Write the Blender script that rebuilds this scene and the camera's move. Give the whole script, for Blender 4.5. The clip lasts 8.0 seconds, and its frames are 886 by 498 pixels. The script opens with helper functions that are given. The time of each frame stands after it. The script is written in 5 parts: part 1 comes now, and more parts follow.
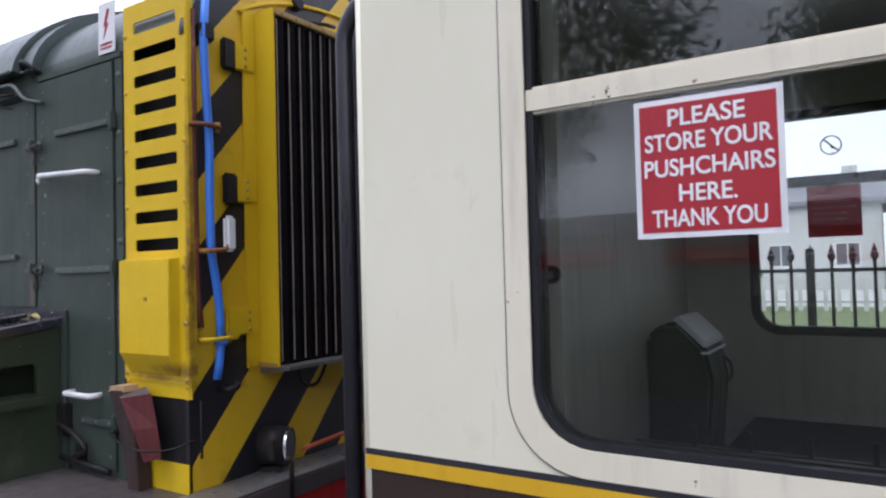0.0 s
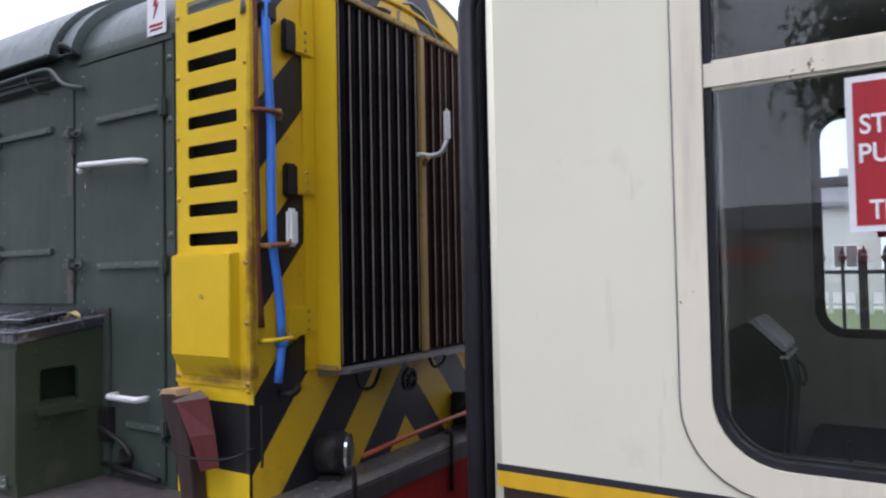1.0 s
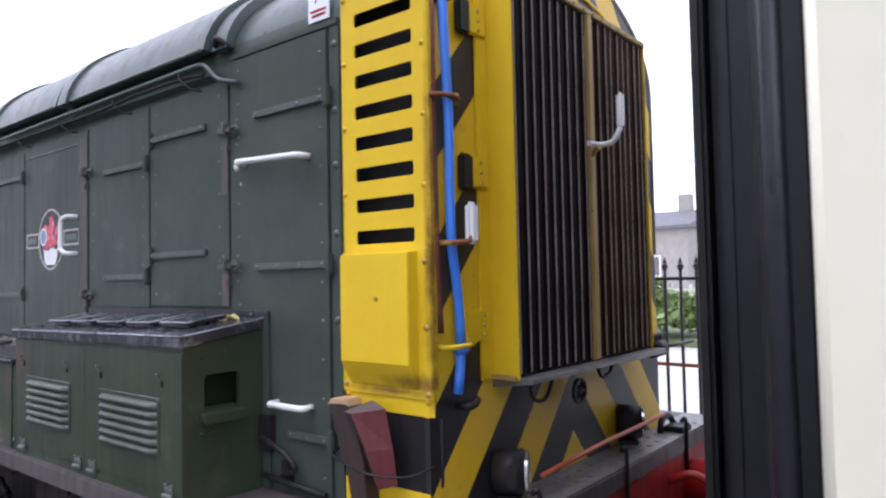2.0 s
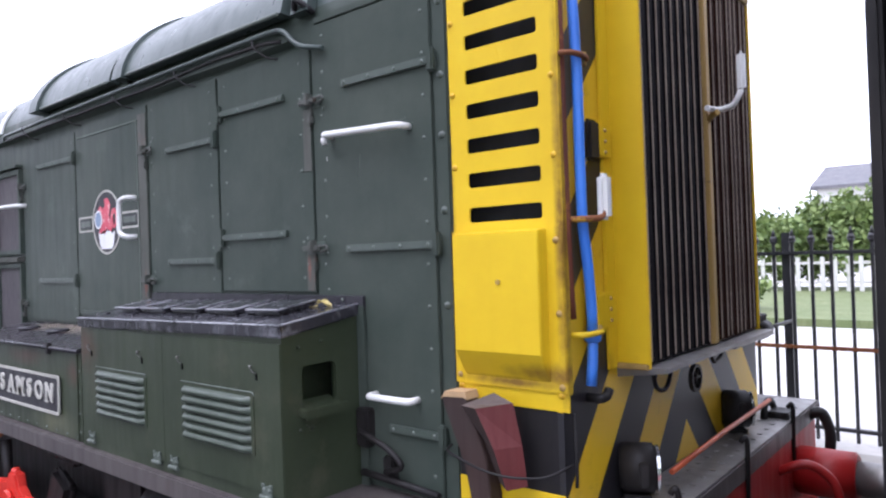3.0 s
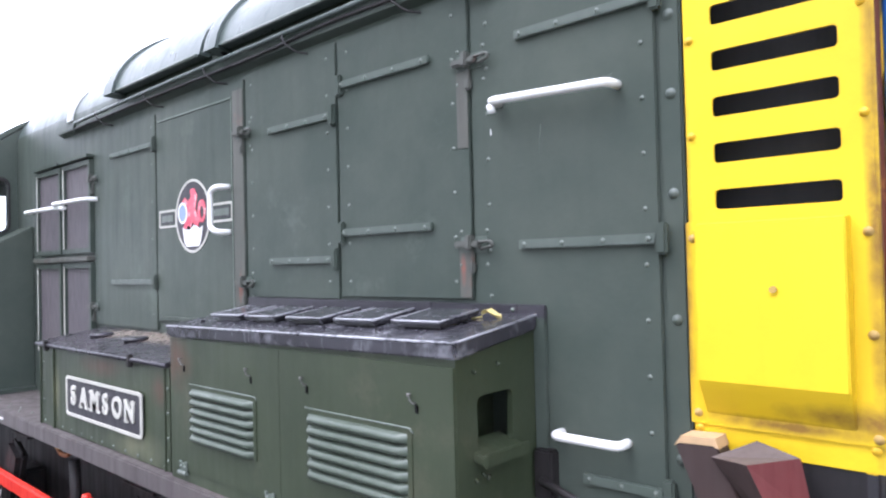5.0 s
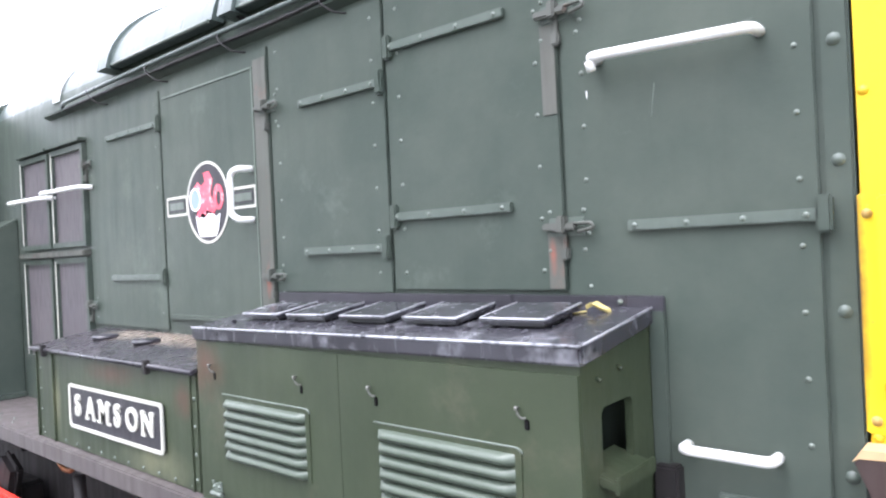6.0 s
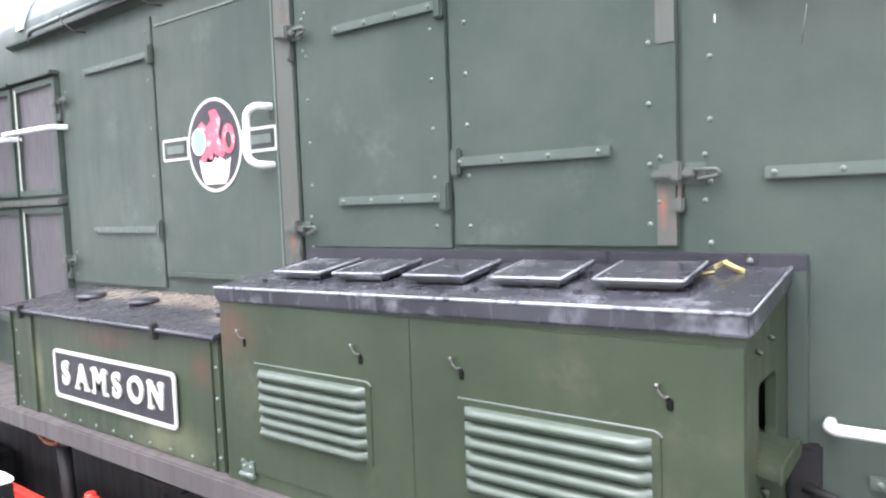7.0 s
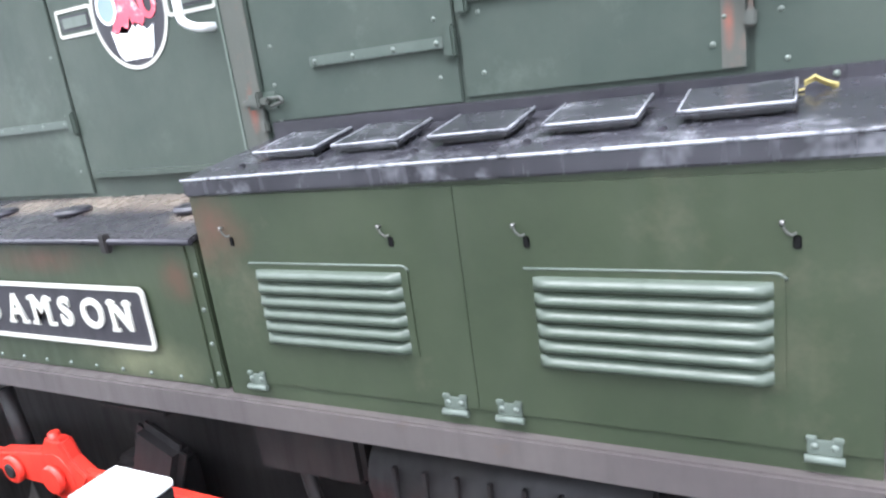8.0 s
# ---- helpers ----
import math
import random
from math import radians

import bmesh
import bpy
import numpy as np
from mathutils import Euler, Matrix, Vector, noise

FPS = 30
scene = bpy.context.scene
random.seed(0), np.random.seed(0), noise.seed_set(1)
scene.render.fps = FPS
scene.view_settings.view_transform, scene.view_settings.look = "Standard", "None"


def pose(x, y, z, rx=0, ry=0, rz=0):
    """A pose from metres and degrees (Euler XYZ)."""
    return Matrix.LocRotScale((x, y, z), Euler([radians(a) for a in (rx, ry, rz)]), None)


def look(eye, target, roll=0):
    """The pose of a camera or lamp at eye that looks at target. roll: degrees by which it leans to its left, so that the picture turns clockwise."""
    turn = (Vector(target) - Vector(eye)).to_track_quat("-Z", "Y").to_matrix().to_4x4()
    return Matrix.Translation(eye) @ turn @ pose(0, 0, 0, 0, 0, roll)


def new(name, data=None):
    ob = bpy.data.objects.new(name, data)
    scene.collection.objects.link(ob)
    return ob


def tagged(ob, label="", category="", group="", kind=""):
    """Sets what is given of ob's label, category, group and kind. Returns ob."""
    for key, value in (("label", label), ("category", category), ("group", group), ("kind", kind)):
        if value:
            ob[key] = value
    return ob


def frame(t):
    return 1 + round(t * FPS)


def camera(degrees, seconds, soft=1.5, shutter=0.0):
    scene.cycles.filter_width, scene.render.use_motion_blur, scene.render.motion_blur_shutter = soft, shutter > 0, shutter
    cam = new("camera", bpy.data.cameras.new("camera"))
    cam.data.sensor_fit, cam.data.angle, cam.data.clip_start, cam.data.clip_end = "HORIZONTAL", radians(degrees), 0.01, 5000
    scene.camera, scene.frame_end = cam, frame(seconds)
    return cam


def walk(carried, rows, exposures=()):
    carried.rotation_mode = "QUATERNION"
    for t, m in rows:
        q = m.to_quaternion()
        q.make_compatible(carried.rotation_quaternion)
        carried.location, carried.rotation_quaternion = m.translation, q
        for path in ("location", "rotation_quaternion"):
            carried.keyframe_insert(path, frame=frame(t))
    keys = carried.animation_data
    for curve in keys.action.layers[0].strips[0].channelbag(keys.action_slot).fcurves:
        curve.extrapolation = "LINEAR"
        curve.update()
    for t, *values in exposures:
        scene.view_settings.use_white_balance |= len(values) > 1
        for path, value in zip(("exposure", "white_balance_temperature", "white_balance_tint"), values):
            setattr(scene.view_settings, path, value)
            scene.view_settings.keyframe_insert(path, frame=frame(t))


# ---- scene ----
cam = camera(64.9, 8.0, 2.2, 0.2)
PATH = [
    (0, (-0.0326, -0.0081, 2.1113), (-0.8318, 1.2365, 2.1587), -1.5),
    (0.5, (-0.188, -0.0081, 2.1061), (-0.979, 1.2417, 2.1431), -0.9),
    (1, (-0.3804, -0.0377, 2.1106), (-1.1655, 1.2166, 2.1572), -1.1),
    (1.5, (-0.5654, -0.0525, 2.1069), (-1.4415, 1.1381, 2.172), -1.7),
    (2, (-0.8266, -0.0363, 2.1032), (-1.7523, 1.1174, 2.1624), -1.2),
    (2.2, (-0.9161, -0.0429, 2.1054), (-1.8574, 1.0974, 2.1572), -0.2),
    (3.3, (-1.3446, -0.0932, 2.1246), (-2.2918, 1.0434, 2.1306), -2.4),
    (3.5, (-1.4104, -0.0688, 2.1098), (-2.3673, 1.0604, 2.1239), -2.0),
    (4, (-1.5991, -0.0141, 2.1291), (-2.5819, 1.0915, 2.1757), -2.3),
    (4.5, (-1.7449, 0.0207, 2.1224), (-2.7683, 1.0893, 2.152), -0.8),
    (4.7, (-1.8256, 0.0215, 2.1061), (-2.8409, 1.0982, 2.138), -0.9),
    (6, (-2.3924, 0.057, 2.1276), (-3.3559, 1.1803, 2.1232), -2.7),
    (6.5, (-2.5782, 0.0844, 2.1254), (-3.5357, 1.2114, 2.0677), -1.8),
    (7, (-2.8283, 0.0562, 2.1232), (-3.7126, 1.2388, 2.0218), -2.1),
    (7.5, (-3.014, 0.0333, 2.1047), (-3.8103, 1.2558, 1.8568), -3.2),
    (8, (-3.2434, 0.0866, 2.0943), (-3.9338, 1.3379, 1.7088), -7.8),
]
EXPOSURES = [(0, -0.09, 5800, 19), (1, -0.06, 5800, 19), (2, 0.29, 5800, 20), (3.5, 0.70, 5800, 21), (4.5, 1.10, 5800, 20), (6, 1.83, 6050, 15.5), (6.5, 1.99, 6100, 15.5), (7, 1.98, 6100, 15), (8, 1.88, 5900, 11.5)]
walk(cam, [(t, look(eye, target, roll)) for t, eye, target, roll in PATH], EXPOSURES)

# ---- light ----
SUN_EL, SUN_ROT = 58.0, 200.0
world = bpy.data.worlds.new("overcast_sky")
scene.world = world
world.use_nodes = True
wn = world.node_tree
bg = wn.nodes["Background"]
sky = wn.nodes.new("ShaderNodeTexSky")
sky.sky_type = "NISHITA"
sky.sun_disc = False
sky.sun_elevation, sky.sun_rotation = radians(SUN_EL), radians(SUN_ROT)
sky.dust_density, sky.air_density, sky.ozone_density = 6.0, 1.0, 1.0
hsv = wn.nodes.new("ShaderNodeHueSaturation")
hsv.inputs["Saturation"].default_value = 0.12
cloud = wn.nodes.new("ShaderNodeMix")
cloud.data_type = "RGBA"
cloud.inputs[0].default_value = 0.75
cloud.inputs[7].default_value = (13.0, 13.3, 14.0, 1)
wn.links.new(sky.outputs[0], hsv.inputs["Color"])
wn.links.new(hsv.outputs[0], cloud.inputs[6])
wn.links.new(cloud.outputs[2], bg.inputs[0])
bg.inputs[1].default_value = 0.15
sun = new("sun", bpy.data.lights.new("sun", "SUN"))
sun.data.energy, sun.data.angle, sun.data.color = 0.8, radians(25), (1.0, 0.97, 0.93)
sun.matrix_world = look((0, 0, 30), (6, 12, 0))


# ---- materials ----
def nodes_of(name):
    m = bpy.data.materials.new(name)
    m.use_nodes = True
    nt = m.node_tree
    return m, nt, nt.nodes["Principled BSDF"]


def noise_tex(nt, scale, detail=4.0, rough=0.6, stretch=None, which="Object"):
    tc = nt.nodes.new("ShaderNodeTexCoord")
    src = tc.outputs[which]
    if stretch:
        mp = nt.nodes.new("ShaderNodeMapping")
        mp.inputs["Scale"].default_value = stretch
        nt.links.new(src, mp.inputs[0])
        src = mp.outputs[0]
    n = nt.nodes.new("ShaderNodeTexNoise")
    n.inputs["Scale"].default_value, n.inputs["Detail"].default_value, n.inputs["Roughness"].default_value = scale, detail, rough
    nt.links.new(src, n.inputs["Vector"])
    return n


def ramp(nt, src, lo, hi):
    r = nt.nodes.new("ShaderNodeMapRange")
    r.inputs["From Min"].default_value, r.inputs["From Max"].default_value = lo, hi
    nt.links.new(src, r.inputs["Value"])
    return r.outputs[0]


def mix(nt, fac, a, b):
    m = nt.nodes.new("ShaderNodeMix")
    m.data_type = "RGBA"
    for sock, v in ((m.inputs[0], fac), (m.inputs[6], a), (m.inputs[7], b)):
        if hasattr(v, "links"):
            nt.links.new(v, sock)
        elif isinstance(v, tuple):
            sock.default_value = (*v, 1)
        else:
            sock.default_value = v
    return m.outputs[2]


def bump(nt, bsdf, src, strength, dist):
    b = nt.nodes.new("ShaderNodeBump")
    b.inputs["Strength"].default_value, b.inputs["Distance"].default_value = strength, dist
    nt.links.new(src, b.inputs["Height"])
    nt.links.new(b.outputs[0], bsdf.inputs["Normal"])


def paint(name, base, second, rough=0.4, rough2=0.6, chip=None, chips=(0.68, 0.72), grime=None, wave=0.002, metal=0.0, streak=6.0, coat=0.0, chip_size=9.0, chip_detail=6.0, spec=0.5, run_amount=0.75):
    """Weathered paint: large fading, downward streaks, chips and fine relief."""
    m, nt, b = nodes_of(name)
    big = noise_tex(nt, 2.2, 5.0, 0.65)
    run = noise_tex(nt, streak, 4.0, 0.6, (3.0, 3.0, 0.35))
    fine = noise_tex(nt, 60.0, 3.0, 0.6)
    col = mix(nt, ramp(nt, big.outputs[0], 0.35, 0.68), base, second)
    col = mix(nt, ramp(nt, run.outputs[0], 0.52, 0.52 + 0.25 / run_amount), col, grime or tuple(c * 0.7 for c in base))
    if chip:
        ch = noise_tex(nt, chip_size, chip_detail, 0.7)
        col = mix(nt, ramp(nt, ch.outputs[0], *chips), col, chip)
    nt.links.new(col, b.inputs["Base Color"])
    mr = nt.nodes.new("ShaderNodeMapRange")
    mr.inputs["From Min"].default_value, mr.inputs["From Max"].default_value = 0.3, 0.7
    mr.inputs["To Min"].default_value, mr.inputs["To Max"].default_value = rough, rough2
    nt.links.new(run.outputs[0], mr.inputs["Value"])
    nt.links.new(mr.outputs[0], b.inputs["Roughness"])
    b.inputs["Metallic"].default_value = metal
    b.inputs["Coat Weight"].default_value = coat
    b.inputs["Specular IOR Level"].default_value = spec
    add = nt.nodes.new("ShaderNodeMath")
    add.operation = "MULTIPLY_ADD"
    add.inputs[1].default_value = 0.15
    nt.links.new(fine.outputs[0], add.inputs[0])
    nt.links.new(big.outputs[0], add.inputs[2])
    bump(nt, b, add.outputs[0], 0.35, wave * 4)
    return m


GREEN = paint("green_paint", (0.0475, 0.0615, 0.0510), (0.070, 0.0830, 0.0685), 0.30, 0.46, chip=(0.105, 0.125, 0.105), chips=(0.60, 0.85), chip_size=2.6, spec=0.17, run_amount=0.14)


def stain(m, spots, col, size, lo, hi):
    """Broken stains of one colour on a paint, each of its own place and reach."""
    nt = m.node_tree
    b = next(n for n in nt.nodes if n.type == "BSDF_PRINCIPLED")
    under = b.inputs["Base Color"].links[0].from_socket
    geo = nt.nodes.new("ShaderNodeNewGeometry")
    total = None
    for centre, reach in spots:
        near = nt.nodes.new("ShaderNodeVectorMath")
        near.operation = "SUBTRACT"
        near.inputs[1].default_value = centre
        nt.links.new(geo.outputs["Position"], near.inputs[0])
        sc = nt.nodes.new("ShaderNodeVectorMath")
        sc.operation = "DIVIDE"
        sc.inputs[1].default_value = reach
        nt.links.new(near.outputs[0], sc.inputs[0])
        ln = nt.nodes.new("ShaderNodeVectorMath")
        ln.operation = "LENGTH"
        nt.links.new(sc.outputs[0], ln.inputs[0])
        f = nt.nodes.new("ShaderNodeMapRange")
        f.inputs["From Min"].default_value, f.inputs["From Max"].default_value = 1.0, 0.0
        nt.links.new(ln.outputs["Value"], f.inputs["Value"])
        if total is None:
            total = f.outputs[0]
        else:
            mx = nt.nodes.new("ShaderNodeMath")
            mx.operation = "MAXIMUM"
            nt.links.new(total, mx.inputs[0])
            nt.links.new(f.outputs[0], mx.inputs[1])
            total = mx.outputs[0]
    n = noise_tex(nt, size, 5.0, 0.65)
    mul = nt.nodes.new("ShaderNodeMath")
    mul.operation = "MULTIPLY"
    nt.links.new(total, mul.inputs[0])
    nt.links.new(n.outputs[0], mul.inputs[1])
    nt.links.new(mix(nt, ramp(nt, mul.outputs[0], lo, hi), under, col), b.inputs["Base Color"])


OLIVE = paint("faded_green_paint", (0.0262, 0.0365, 0.0192), (0.0415, 0.0535, 0.0300), 0.36, 0.55, chip=(0.085, 0.085, 0.055), chips=(0.58, 0.86), grime=(0.050, 0.058, 0.037), chip_size=3.2, chip_detail=5.0, spec=0.4, run_amount=0.2)
stain(OLIVE, (((-4.58, 1.33, 1.76), (0.20, 0.1, 0.20)), ((-5.35, 1.345, 1.665), (0.45, 0.1, 0.09)), ((-4.78, 1.345, 1.62), (0.12, 0.1, 0.14))), (0.080, 0.044, 0.029), 9.0, 0.17, 0.55)
stain(OLIVE, (((-5.0, 1.345, 1.36), (0.40, 0.1, 0.13)), ((-5.93, 1.34, 1.48), (0.06, 0.1, 0.22))), (0.115, 0.120, 0.070), 6.0, 0.12, 0.5)
STRAP = paint("worn_strap_green_paint", (0.056, 0.074, 0.060), (0.088, 0.106, 0.090), 0.30, 0.5, run_amount=0.3)
LOUVRE = paint("pale_worn_green_paint", (0.095, 0.118, 0.095), (0.125, 0.145, 0.125), 0.30, 0.5)
PRESSED = paint("pressed_green_louvre_paint", (0.050, 0.067, 0.047), (0.076, 0.094, 0.073), 0.32, 0.5, run_amount=0.4)
# the hood's green made paler, so the colour carries the sky's sheen
ROOFG = paint("sky_paled_wet_green_paint", (0.056, 0.074, 0.068), (0.082, 0.102, 0.094), 0.26, 0.42, run_amount=0.3, spec=0.35)
PRIMER = paint("primer_patched_paint", (0.074, 0.074, 0.062), (0.060, 0.068, 0.056), 0.45, 0.65, chip=(0.16, 0.075, 0.056), chips=(0.57, 0.74), chip_size=6.0)
stain(PRIMER, (((-3.393, 1.68, 2.09), (0.020, 0.1, 0.09)), ((-4.69, 1.68, 2.02), (0.03, 0.1, 0.12))), (0.22, 0.075, 0.05), 12.0, 0.14, 0.55)
YELLOW = paint("warning_yellow_paint", (0.74, 0.51, 0.008), (0.66, 0.43, 0.006), 0.42, 0.6, chip=(0.30, 0.17, 0.02), chips=(0.70, 0.82), grime=(0.62, 0.40, 0.01), run_amount=0.2, spec=0.35)
stain(YELLOW, (((-2.46, 1.69, 1.728), (0.30, 0.2, 0.028)), ((-2.27, 1.70, 2.2), (0.03, 0.05, 1.0)), ((-2.2, 1.75, 1.76), (0.4, 0.4, 0.06)), ((-2.68, 1.69, 2.1), (0.03, 0.1, 0.9))), (0.24, 0.13, 0.02), 14.0, 0.10, 0.42)
BLACK = paint("wet_black_paint", (0.020, 0.019, 0.024), (0.040, 0.037, 0.046), 0.22, 0.5, chip=(0.14, 0.13, 0.15), chips=(0.66, 0.76))
# the pale chip colour paints the wet lid's sky sheen in patches
LIDTOP = paint("wet_lid_paint", (0.026, 0.025, 0.030), (0.050, 0.049, 0.057), 0.05, 0.34, chip=(0.145, 0.145, 0.160), chips=(0.54, 0.66), chip_size=5.0, chip_detail=4.0, wave=0.0005, streak=9.0, grime=(0.05, 0.049, 0.057), run_amount=0.8)
TOOLLID = paint("dusty_wet_lid_paint", (0.026, 0.024, 0.029), (0.045, 0.042, 0.047), 0.10, 0.42, chip=(0.09, 0.085, 0.085), chips=(0.56, 0.72), chip_size=5.0, wave=0.0006, streak=9.0, run_amount=0.6)
stain(TOOLLID, (((-5.25, 1.62, 1.81), (0.75, 0.16, 0.2)), ((-4.80, 1.56, 1.80), (0.16, 0.2, 0.2)), ((-5.75, 1.60, 1.80), (0.3, 0.15, 0.2))), (0.19, 0.155, 0.125), 3.0, 0.10, 0.45)
# grey wear on lid edges, brightened so the colour carries their highlight too
WORNLIT = paint("edge_wear_with_highlight", (0.26, 0.26, 0.28), (0.40, 0.40, 0.43), 0.2, 0.45, streak=25, chip=(0.05, 0.05, 0.058), chips=(0.53, 0.64), chip_size=16.0)
FOOT = paint("grimy_footplate_paint", (0.072, 0.061, 0.060), (0.100, 0.086, 0.081), 0.35, 0.6, chip=(0.09, 0.07, 0.06), chips=(0.62, 0.72), run_amount=0.3)
DARK = paint("grimy_black_iron", (0.013, 0.012, 0.013), (0.025, 0.022, 0.021), 0.4, 0.65, spec=0.28)
RUBBER = paint("black_rubber", (0.013, 0.013, 0.016), (0.021, 0.021, 0.025), 0.45, 0.65, spec=0.3)
WHITE = paint("white_paint", (0.80, 0.80, 0.78), (0.70, 0.70, 0.67), 0.4, 0.55, chip=(0.35, 0.33, 0.28), chips=(0.74, 0.8))
OLDWHITE = paint("dulled_white_paint", (0.52, 0.51, 0.46), (0.42, 0.41, 0.36), 0.45, 0.6, chip=(0.25, 0.24, 0.20), chips=(0.66, 0.78), chip_size=20.0)
CREAM = paint("cream_coach_paint", (0.80, 0.765, 0.595), (0.77, 0.735, 0.56), 0.26, 0.40, grime=(0.745, 0.705, 0.53), chip=(0.70, 0.655, 0.48), chips=(0.60, 0.80), chip_size=5.0, wave=0.0004, run_amount=0.16)
CREAMCHIP = paint("chipped_cream_paint", (0.79, 0.735, 0.575), (0.73, 0.67, 0.51), 0.32, 0.5, chip=(0.20, 0.07, 0.05), chips=(0.65, 0.66), wave=0.001, chip_size=18.0)
BROWN = paint("chocolate_coach_paint", (0.035, 0.020, 0.016), (0.045, 0.027, 0.021), 0.25, 0.4, wave=0.0006)
LINING = paint("yellow_lining", (0.72, 0.43, 0.01), (0.65, 0.38, 0.01), 0.4, 0.5)
RED = paint("red_paint", (0.40, 0.016, 0.014), (0.30, 0.014, 0.012), 0.35, 0.55, chip=(0.12, 0.02, 0.02), chips=(0.70, 0.78))
RODRED = paint("bright_red_paint", (0.70, 0.045, 0.025), (0.60, 0.03, 0.02), 0.3, 0.5)
ORANGE = paint("orange_red_paint", (0.50, 0.10, 0.03), (0.36, 0.07, 0.03), 0.4, 0.6)
BLUE = paint("blue_plastic", (0.055, 0.20, 0.72), (0.06, 0.24, 0.78), 0.35, 0.45, wave=0.0003)
RUST = paint("rusty_iron", (0.15, 0.045, 0.018), (0.26, 0.10, 0.03), 0.6, 0.85, chip=(0.5, 0.30, 0.03), chips=(0.6, 0.66))
REDRUST = paint("red_rusty_pipe", (0.15, 0.035, 0.014), (0.085, 0.022, 0.012), 0.6, 0.85, chip=(0.30, 0.11, 0.02), chips=(0.6, 0.7))
STEEL = paint("worn_steel", (0.30, 0.29, 0.28), (0.22, 0.21, 0.20), 0.35, 0.55, metal=0.7)
SLAT = paint("blue_black_radiator_blade", (0.006, 0.0055, 0.007), (0.011, 0.009, 0.010), 0.7, 0.85, streak=14, spec=0.05)
SLATBROWN = paint("rusty_brown_radiator_blade", (0.020, 0.009, 0.0065), (0.036, 0.015, 0.010), 0.7, 0.85, streak=14, spec=0.05)
SLATEDGE = paint("rubbed_blade_edge", (0.26, 0.20, 0.155), (0.44, 0.36, 0.29), 0.6, 0.8, streak=9, grime=(0.09, 0.055, 0.04), run_amount=1.0, chip=(0.12, 0.065, 0.04), chips=(0.56, 0.70), chip_size=2.5, spec=0.15)
TAN = paint("dirty_ochre_paint", (0.42, 0.27, 0.07), (0.30, 0.19, 0.06), 0.5, 0.7, chip=(0.10, 0.06, 0.03), chips=(0.64, 0.72))
REDWOOD = paint("red_painted_timber", (0.13, 0.020, 0.019), (0.090, 0.017, 0.016), 0.5, 0.75, chip=(0.075, 0.035, 0.03), chips=(0.6, 0.68), streak=18)
ENDWOOD = paint("bare_timber_end", (0.52, 0.36, 0.20), (0.42, 0.27, 0.14), 0.7, 0.85)
GREYWOOD = paint("grey_weathered_timber", (0.11, 0.085, 0.075), (0.075, 0.055, 0.05), 0.7, 0.9, streak=20)
DARKWOOD = paint("weathered_dark_timber", (0.046, 0.025, 0.021), (0.030, 0.019, 0.017), 0.6, 0.85)
BRASSY = paint("yellow_leaf_tissue", (0.55, 0.46, 0.17), (0.24, 0.17, 0.05), 0.5, 0.7)
SIGNRED = paint("red_sign_vinyl", (0.40, 0.016, 0.026), (0.37, 0.015, 0.024), 0.3, 0.4, wave=0.0)
SIGNWHITE = paint("white_sign_vinyl", (0.82, 0.82, 0.82), (0.78, 0.78, 0.78), 0.3, 0.4, wave=0.0)
PLATE = paint("nameplate_black", (0.022, 0.02, 0.025), (0.03, 0.028, 0.034), 0.35, 0.5)
LAMINATE = paint("coach_wall_laminate", (0.52, 0.50, 0.42), (0.46, 0.44, 0.37), 0.3, 0.45, wave=0.0005)
LINO = paint("dark_coach_floor", (0.035, 0.033, 0.032), (0.05, 0.045, 0.043), 0.5, 0.7)
CEIL = paint("coach_ceiling_paint", (0.70, 0.69, 0.64), (0.66, 0.65, 0.60), 0.4, 0.6)
GREYPLASTIC = paint("grey_plastic", (0.30, 0.31, 0.32), (0.26, 0.27, 0.28), 0.35, 0.45)
PALEPLASTIC = paint("pale_grey_plastic", (0.80, 0.80, 0.81), (0.74, 0.74, 0.75), 0.14, 0.25)
BLUECREST = paint("pale_blue_transfer", (0.26, 0.34, 0.46), (0.20, 0.27, 0.40), 0.4, 0.5)
PINKRED = paint("red_transfer", (0.66, 0.10, 0.14), (0.55, 0.07, 0.11), 0.4, 0.5, chip=(0.72, 0.42, 0.42), chips=(0.52, 0.62), chip_size=22.0)
STONE = paint("concrete", (0.34, 0.32, 0.29), (0.26, 0.25, 0.23), 0.75, 0.9, wave=0.002)
PAVE = paint("pale_pavement", (0.55, 0.53, 0.50), (0.46, 0.45, 0.43), 0.7, 0.9, wave=0.002)
TARMAC = paint("asphalt", (0.052, 0.052, 0.054), (0.075, 0.074, 0.073), 0.6, 0.85, wave=0.002)
GRASS = paint("grass", (0.13, 0.17, 0.065), (0.19, 0.215, 0.10), 0.8, 0.9, chip=(0.16, 0.14, 0.06), chips=(0.6, 0.75), wave=0.01)
LAWN = paint("dark_damp_grass", (0.035, 0.05, 0.02), (0.06, 0.075, 0.03), 0.8, 0.9, wave=0.01)
BALLAST = paint("ballast", (0.12, 0.11, 0.10), (0.07, 0.065, 0.06), 0.8, 0.9, wave=0.01)
IRON = paint("black_railing_paint", (0.022, 0.022, 0.026), (0.035, 0.035, 0.038), 0.35, 0.5)
RENDERW = paint("pale_house_render", (0.66, 0.65, 0.62), (0.58, 0.57, 0.54), 0.7, 0.85, wave=0.002)
RENDERG = paint("grey_house_render", (0.36, 0.34, 0.31), (0.30, 0.28, 0.26), 0.7, 0.85, wave=0.002)
SLATE = paint("slate_roof", (0.12, 0.12, 0.135), (0.17, 0.165, 0.17), 0.55, 0.75, wave=0.003)
